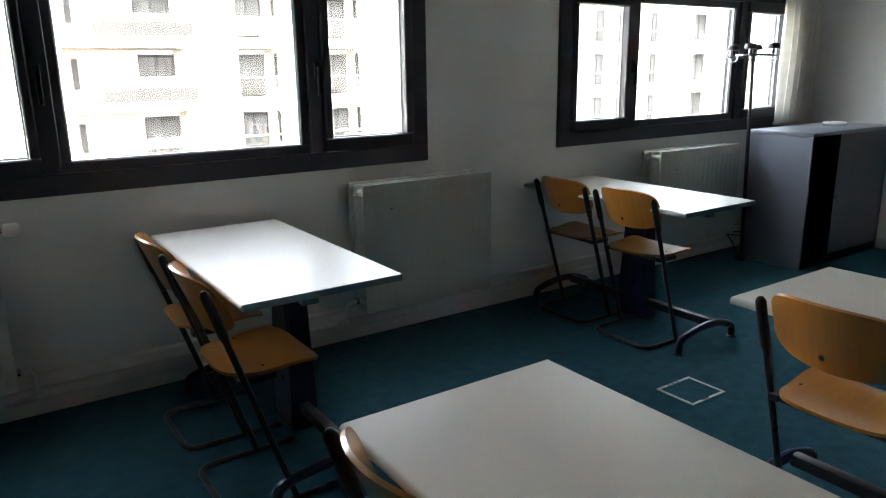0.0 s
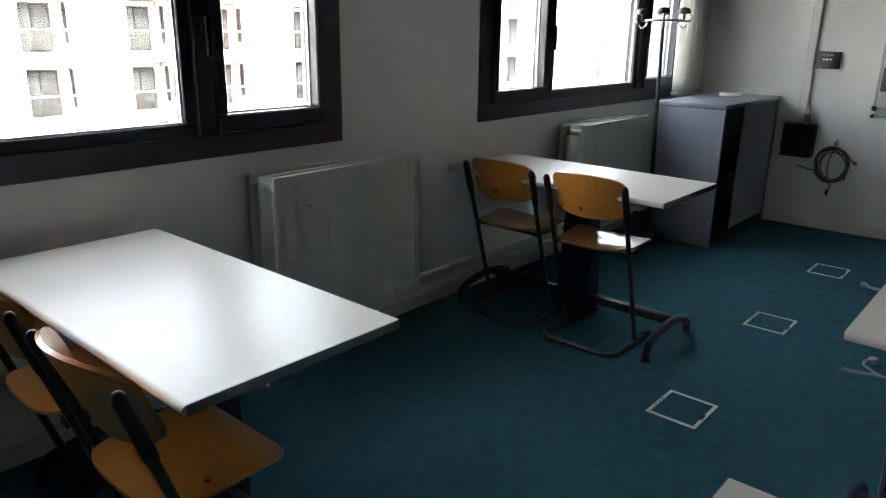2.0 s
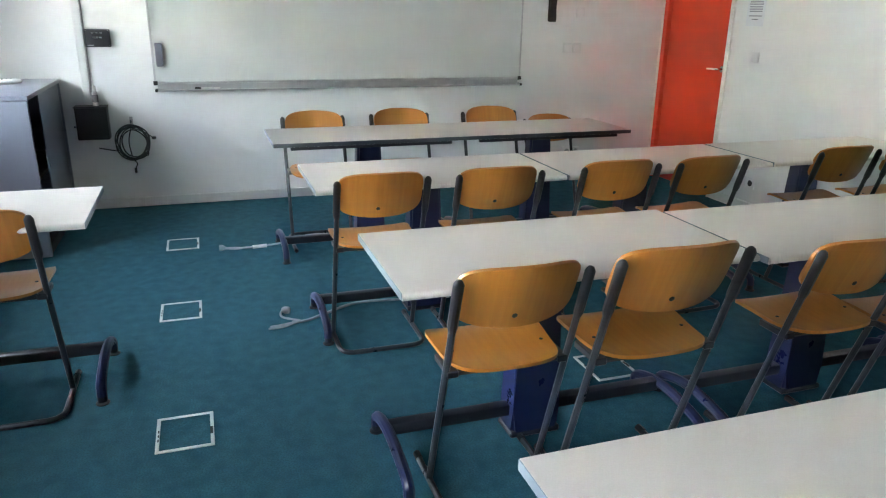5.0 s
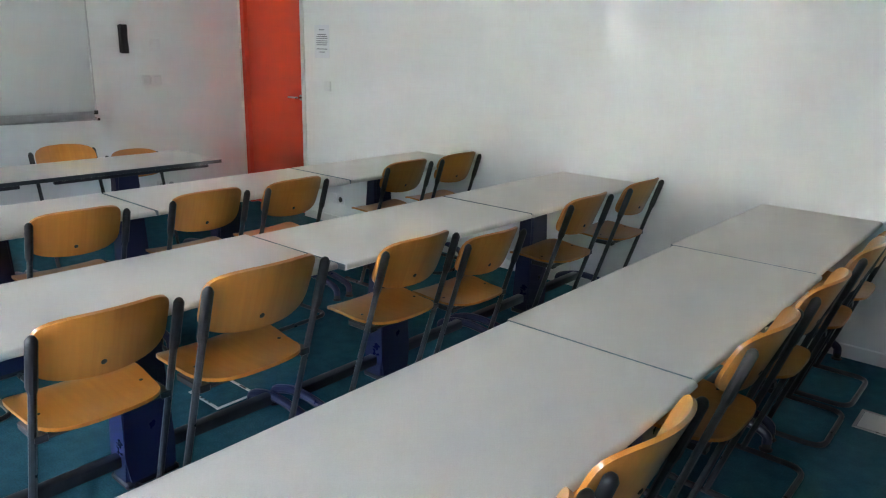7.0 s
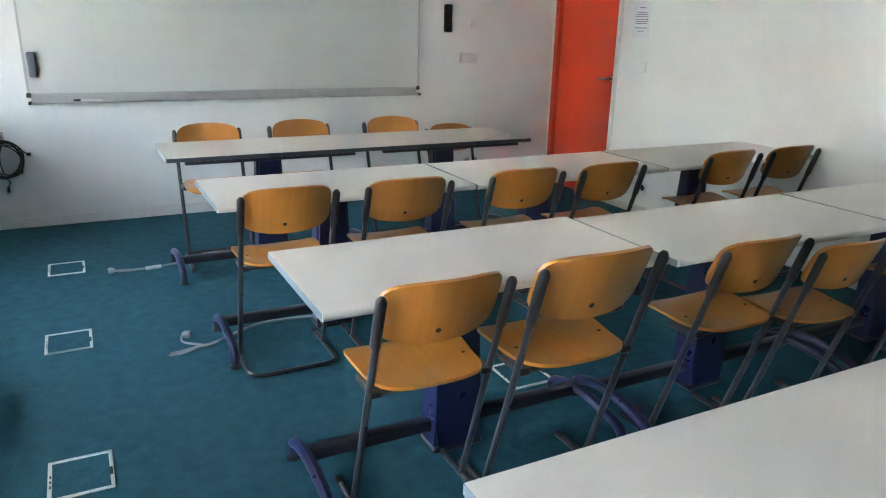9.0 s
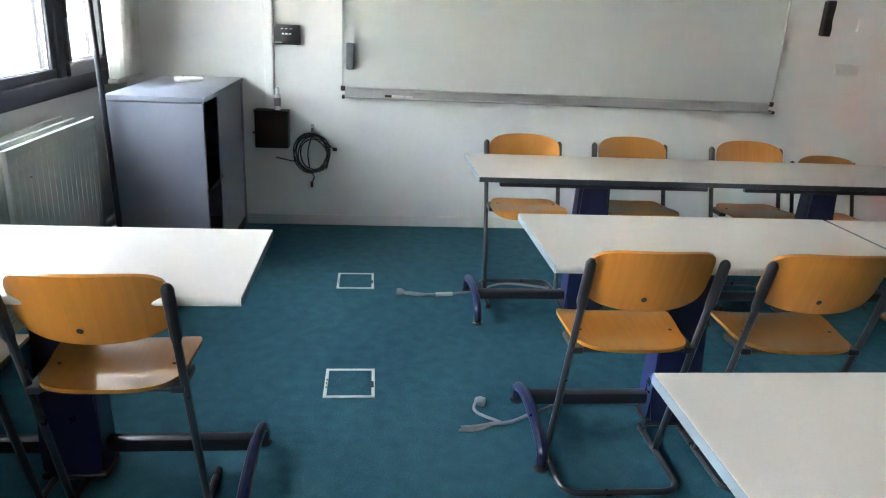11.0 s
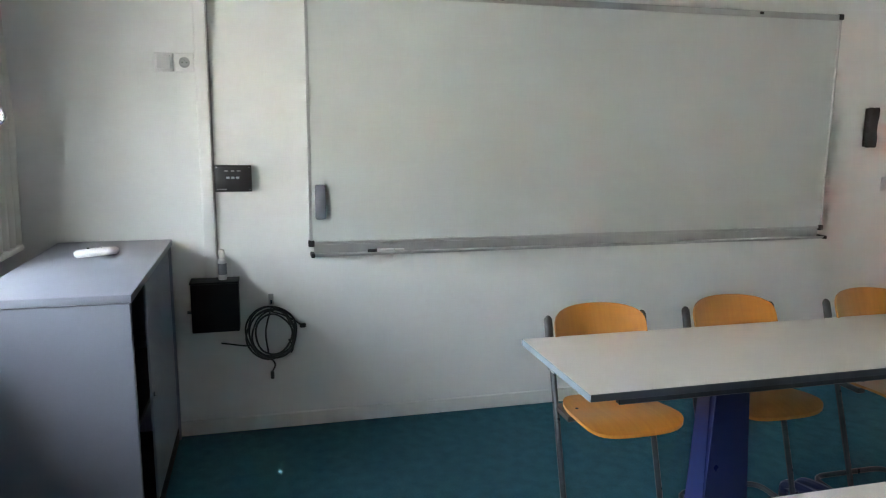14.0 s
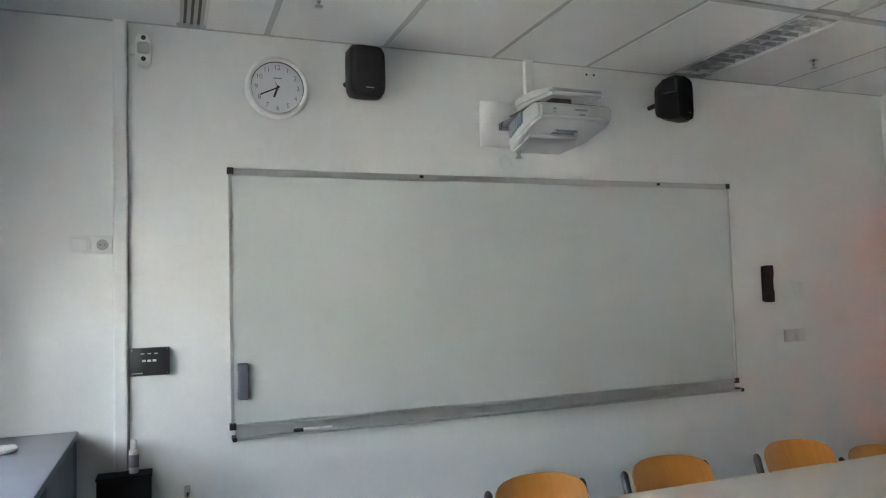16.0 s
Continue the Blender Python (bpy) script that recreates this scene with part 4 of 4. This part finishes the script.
for x, y in ((6.30, 2.38), (6.36, -0.52)):
    sp = thing("sprinkler", "chrome sprinkler head in the ceiling", "sprinkler", pose(x, y, TOP), "sprinklers")
    part("rosette", lathe([(0.03, 0.0), (0.028, -0.006), (0.012, -0.010)], 18), CHROME, sp)
    part("body", lathe([(0.009, -0.008), (0.009, -0.030), (0.005, -0.034)], 12), CHROME, sp)
    part("deflector", lathe([(0.0, -0.050), (0.018, -0.050), (0.018, -0.047), (0.004, -0.044), (0.004, -0.034)], 14), CHROME, sp)

for y, z in ((0.705, 2.785), (0.655, 2.785), (0.685, 2.665)):
    solid("screw_hole", moved(lathe([(0.007, 0), (0.007, 0.0015), (0.003, 0.002)], 10, "x"), pose(EAST, y, z, 0, 0, 180)), BLACK, "dark old screw hole in the front wall", "screw hole", group="screw holes")

# ---- side wall ----
note = thing("notice", "printed paper notice taped beside the red door", "notice", pose(5.65, SOUTH, 1.555))
part("sheet", box(-0.095, 0.095, 0.001, 0.0025, -0.135, 0.135), PAPER, note)
for i, (w, z) in enumerate(((0.035, 0.095), (0.055, 0.058), (0.07, 0.042), (0.072, 0.026), (0.07, 0.006), (0.072, -0.010), (0.068, -0.026), (0.07, -0.06), (0.035, -0.085))):
    part("text_line", box(-w, w, 0.0025, 0.0032, z - 0.0035, z + 0.0035), INK, note)
sw = thing("wall_switch", "white light switch beside the red door", "switch", pose(5.585, SOUTH, 1.19))
part("plate", box(-0.041, 0.041, 0, 0.010, -0.041, 0.041, 0.003, 2), WHITE, sw)
part("rocker", box(-0.03, 0.03, 0.010, 0.0135, -0.03, 0.03, 0.002), WHITE, sw)
for x, m in ((5.53, WHITE), (5.43, BLACK)):
    so = thing("wall_socket", "low wall socket near the door", "socket", pose(x, SOUTH, 0.23))
    part("plate", box(-0.04, 0.04, 0, 0.010, -0.04, 0.04, 0.003, 2), WHITE, so)
    part("recess", moved(lathe([(0.024, 0), (0.024, 0.002), (0.018, 0.004), (0.0, 0.003)], 18, "y"), pose(0, 0.010, 0)), m, so)

for y in (-0.80, -0.89):
    wall_plate(y, 0.27, "socket")


# ---- floor boxes and cords ----
def floor_box(x0, y0, label, w=0.235, d=0.203, plain=False):
    f = thing("floor_box", label, "floor box", pose(x0, y0, 0), "floor boxes")
    t = 0.013
    for a, b, c, e in ((0, w, 0, t), (0, w, d - t, d), (0, t, t, d - t), (w - t, w, t, d - t)):
        part("frame_strip", box(a, b, c, e, 0.0, 0.005, 0.001), TRIM if not plain else GRID, f, "pale metal frame strip")
    part("lid", box(t + 0.002, w - t - 0.002, t + 0.002, d - t - 0.002, 0.0, 0.003), CARPET if not plain else TRIM, f, "carpet-covered lid")
    part("catch", box(w * 0.32, w * 0.52, 0.004, 0.014, 0.005, 0.0068), BLACK, f, "dark lid catch")
    for k in range(3):
        part("slot", box(w * 0.3 + 0.03 * k, w * 0.3 + 0.03 * k + 0.016, d - 0.011, d - 0.006, 0.005, 0.0062), BLACK, f)
    return f


floor_box(3.292, 2.457, "square floor socket box let into the carpet")
floor_box(4.47, 2.487, "square floor socket box with a pale frame")
floor_box(5.628, 2.492, "square floor socket box near the whiteboard")
floor_box(3.30, 0.68, "floor socket box under the third-row tables")
floor_box(0.98, -1.10, "pale floor box lid behind the back row", plain=True)


def cord(pts, plugs, label):
    c = thing("power_cord", label, "cable", pose(0, 0, 0))
    part("sheath", tube(curve_path(pts, 6), 0.007, 8), CORD, c)
    for (x, y, z), strands in plugs:
        part("plug", moved(lathe([(0.0, 0), (0.016, 0), (0.019, 0.006), (0.019, 0.024), (0.010, 0.040)], 14, "x"), pose(x, y, 0.019, 0, 0, strands)), CORD, c, "pale grey plug")
    return c


c1 = cord([(5.62, 1.45, 0.012), (5.70, 1.75, 0.012), (5.58, 1.95, 0.012), (5.535, 2.10, 0.012), (5.53, 2.22, 0.012)], [((5.545, 2.37, 0), -90)], "grey mains cord lying from a table foot")
for k in (-1, 0, 1):
    part("strand", tube(curve_path([(5.53, 2.20, 0.010), (5.535 + 0.018 * k, 2.27, 0.012), (5.545 + 0.006 * k, 2.35, 0.016)], 5), 0.0045, 6), CORD, c1)
part("sleeve", tube([(5.54, 2.07, 0.012), (5.53, 2.16, 0.012)], 0.012, 8), WHITE, c1, "white cable sleeve")
c2 = cord([(4.36, 1.20, 0.012), (4.40, 1.45, 0.012), (4.42, 1.70, 0.012), (4.33, 1.88, 0.012), (4.27, 1.98, 0.012), (4.26, 2.06, 0.012)], [((4.40, 2.06, 0), 60)], "grey cord with frayed ends by a table foot")
for e in ([(4.26, 2.05, 0.010), (4.225, 2.11, 0.010), (4.22, 2.18, 0.010)], [(4.26, 2.05, 0.012), (4.245, 2.12, 0.010), (4.24, 2.17, 0.010)], [(4.27, 2.02, 0.012), (4.34, 2.10, 0.012), (4.39, 2.10, 0.02), (4.395, 2.07, 0.025)]):
    part("strand", tube(curve_path(e, 5), 0.006, 6), CORD, c2)
c3 = thing("power_cord", "thin black cord looped below the radiator", "cable", pose(0, 0, 0))
part("sheath", tube(curve_path([(5.64, 4.02, 0.30), (5.60, 3.93, 0.22), (5.52, 3.80, 0.16), (5.50, 3.74, 0.10), (5.60, 3.72, 0.06), (5.69, 3.70, 0.02)], 6), 0.004, 6), BLACK, c3)

# ---- outside ----
solid("ground", box(-900, 900, NORTH + T + 0.01, 1500, -12.2, -12.0), STREET, "paved street far below the windows, pale to bounce light indoors", "ground", "structure")


def building():
    """A block of flats with recessed bays: piers, spandrels, ledges, glazed doors and glass balustrades."""
    b = thing("apartment_building", "white rendered apartment block with recessed balconies across the street", "building", pose(0, 34.7, 0))
    pitch, base, deep = 2.75, 2.26, 0.9
    cols = [(-36.0, 1.4), (-31.5, 1.4), (-27.0, 1.4), (-22.5, 1.4), (-18.0, 1.4), (-13.6, 1.4), (-9.2, 1.5), (-4.6, 1.5), (-0.6, 1.2), (3.4, 1.4), (8.85, 1.55), (13.2, 1.45), (17.7, 1.4), (22.0, 1.3), (27.0, 1.45), (31.5, 1.45), (36.3, 1.15), (41.6, 0.95), (46.6, 1.6), (52.0, 1.0), (60.0, 1.0)]
    floors = range(-4, 3)
    x0, x1, zb, zt = -40.0, 70.0, -12.0, base + 2 * pitch + 0.9
    bays = []
    for x, w in cols:
        if x == 3.4:
            continue
        if x == 8.85:
            bays.append((x, w, 4.95, 9.95))
        elif w > 1.2 and x < 40:
            bays.append((x, w, x - 0.60 * w, x + 0.80 * w))
        else:
            bays.append((x, w, x - 0.5 * w, x + 0.5 * w))
    bm = bmesh.new()
    edges = [x0] + [e for _, _, a, c in bays for e in (a, c)] + [x1]
    for a, c in zip(edges[::2], edges[1::2]):
        add_box(bm, a, c, 0, deep, zb, zt)
    for _, _, a, c in bays:
        z = zb
        for f in floors:
            add_box(bm, a, c, 0, deep, z, base + f * pitch - 2.02)
            z = base + f * pitch + 0.28
        add_box(bm, a, c, 0, deep, z, zt)
    part("wall", bm, FACADE, b)
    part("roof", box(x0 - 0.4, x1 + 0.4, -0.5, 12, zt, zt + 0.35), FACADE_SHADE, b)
    part("inner_wall", box(x0, x1, deep + 0.12, deep + 0.3, zb, zt), FACADE_SHADE, b, "cream wall at the back of the bays, darkened for shade")
    for f in floors:
        if f % 2:
            part("ledge", box(11.2, x1, -0.16, 0.0, base + f * pitch + 0.62, base + f * pitch + 0.74, 0.02), FACADE, b, "white ledge between the storeys")
        else:
            part("ledge", box(x0, x1, -0.10, 0.0, base + f * pitch + 0.28, base + f * pitch + 0.36, 0.02), FACADE, b, "thin ledge above the bays")
    for x, w, a, c in bays:
        recessed = c - a > w * 1.1
        yw = deep if recessed else 0.22
        for f in floors:
            z0 = base + f * pitch - 1.98
            bm = bmesh.new()
            for u, v in ((-0.5, -0.455), (-0.035, 0.035), (0.455, 0.5)):
                add_box(bm, u * w, v * w, 0, 0.10, 0, 1.98)
            add_box(bm, -0.455 * w, 0.455 * w, 0, 0.10, 0, 0.10)
            add_box(bm, -0.455 * w, 0.455 * w, 0, 0.10, 1.86, 1.98)
            win = part("window", bm, FAR_FRAME, b)
            win.location = (x, yw, z0)
            for s in (-1, 1):
                part("pane", box(*sorted((s * 0.035 * w, s * 0.455 * w)), 0.04, 0.06, 0.10, 1.86), FAR_GLASS, win)
            part("roller_blind_box", box(-0.5 * w, 0.5 * w, -0.02, 0.10, 1.985, 2.20), GRID, win, "pale roller blind box")
            if recessed:
                if x != 8.85:
                    part("side_light", box(c - x - 0.015, c - x - 0.004, -0.62, -0.22, 0.35, 2.02), FAR_FRAME, win, "dark narrow side window")
                    part("balustrade", box(a - x + 0.02, c - x - 0.02, -yw + 0.04, -yw + 0.06, 0.06, 0.86), FAR_CLEAR, win, "glass balustrade panel")
                    part("rail", box(a - x, c - x, -yw + 0.01, -yw + 0.08, 0.88, 0.93), TRIM, win, "pale metal rail")
                else:
                    for k in range(4):
                        part("bar", box(-0.5 * w, 0.5 * w, -0.10, -0.07, 0.55 + 0.13 * k, 0.585 + 0.13 * k), TRIM, win, "pale metal bar")
            elif w > 1.2:
                part("balcony", box(-0.62 * w, 0.62 * w, -0.95, -0.23, -0.55, 0.15, 0.03), FACADE, win, "small white box balcony")
                part("rail", box(-0.62 * w, 0.62 * w, -0.95, -0.90, 0.42, 0.47), GRID, win)
            else:
                part("rail", box(-0.5 * w, 0.5 * w, -0.20, -0.16, 0.72, 0.77), GRID, win, "pale metal rail")
                part("sill", box(-0.6 * w, 0.6 * w, -0.30, -0.225, -0.10, 0.0), FACADE, win)
    for f in floors:
        z = base + f * pitch - 2.22
        bal = part("balcony", box(6.2, 10.15, -0.75, 0.0, z, z + 0.20, 0.02), FACADE, b, "projecting balcony slab")
        part("parapet", box(6.2, 10.15, -0.75, -0.70, z + 0.20, z + 0.78), PARAPET, bal, "frosted balcony parapet")
        part("end_panel", box(6.2, 6.24, -0.70, -0.01, z + 0.20, z + 0.78), PARAPET, bal)
        part("side_window", box(5.35, 5.62, deep + 0.07, deep + 0.115, z + 0.75, z + 2.05), FAR_FRAME, b, "dark narrow window in the loggia")
    part("downpipe", tube([(24.2, -0.08, zb), (24.2, -0.08, zt)], 0.05, 8), GRID, b)


building()
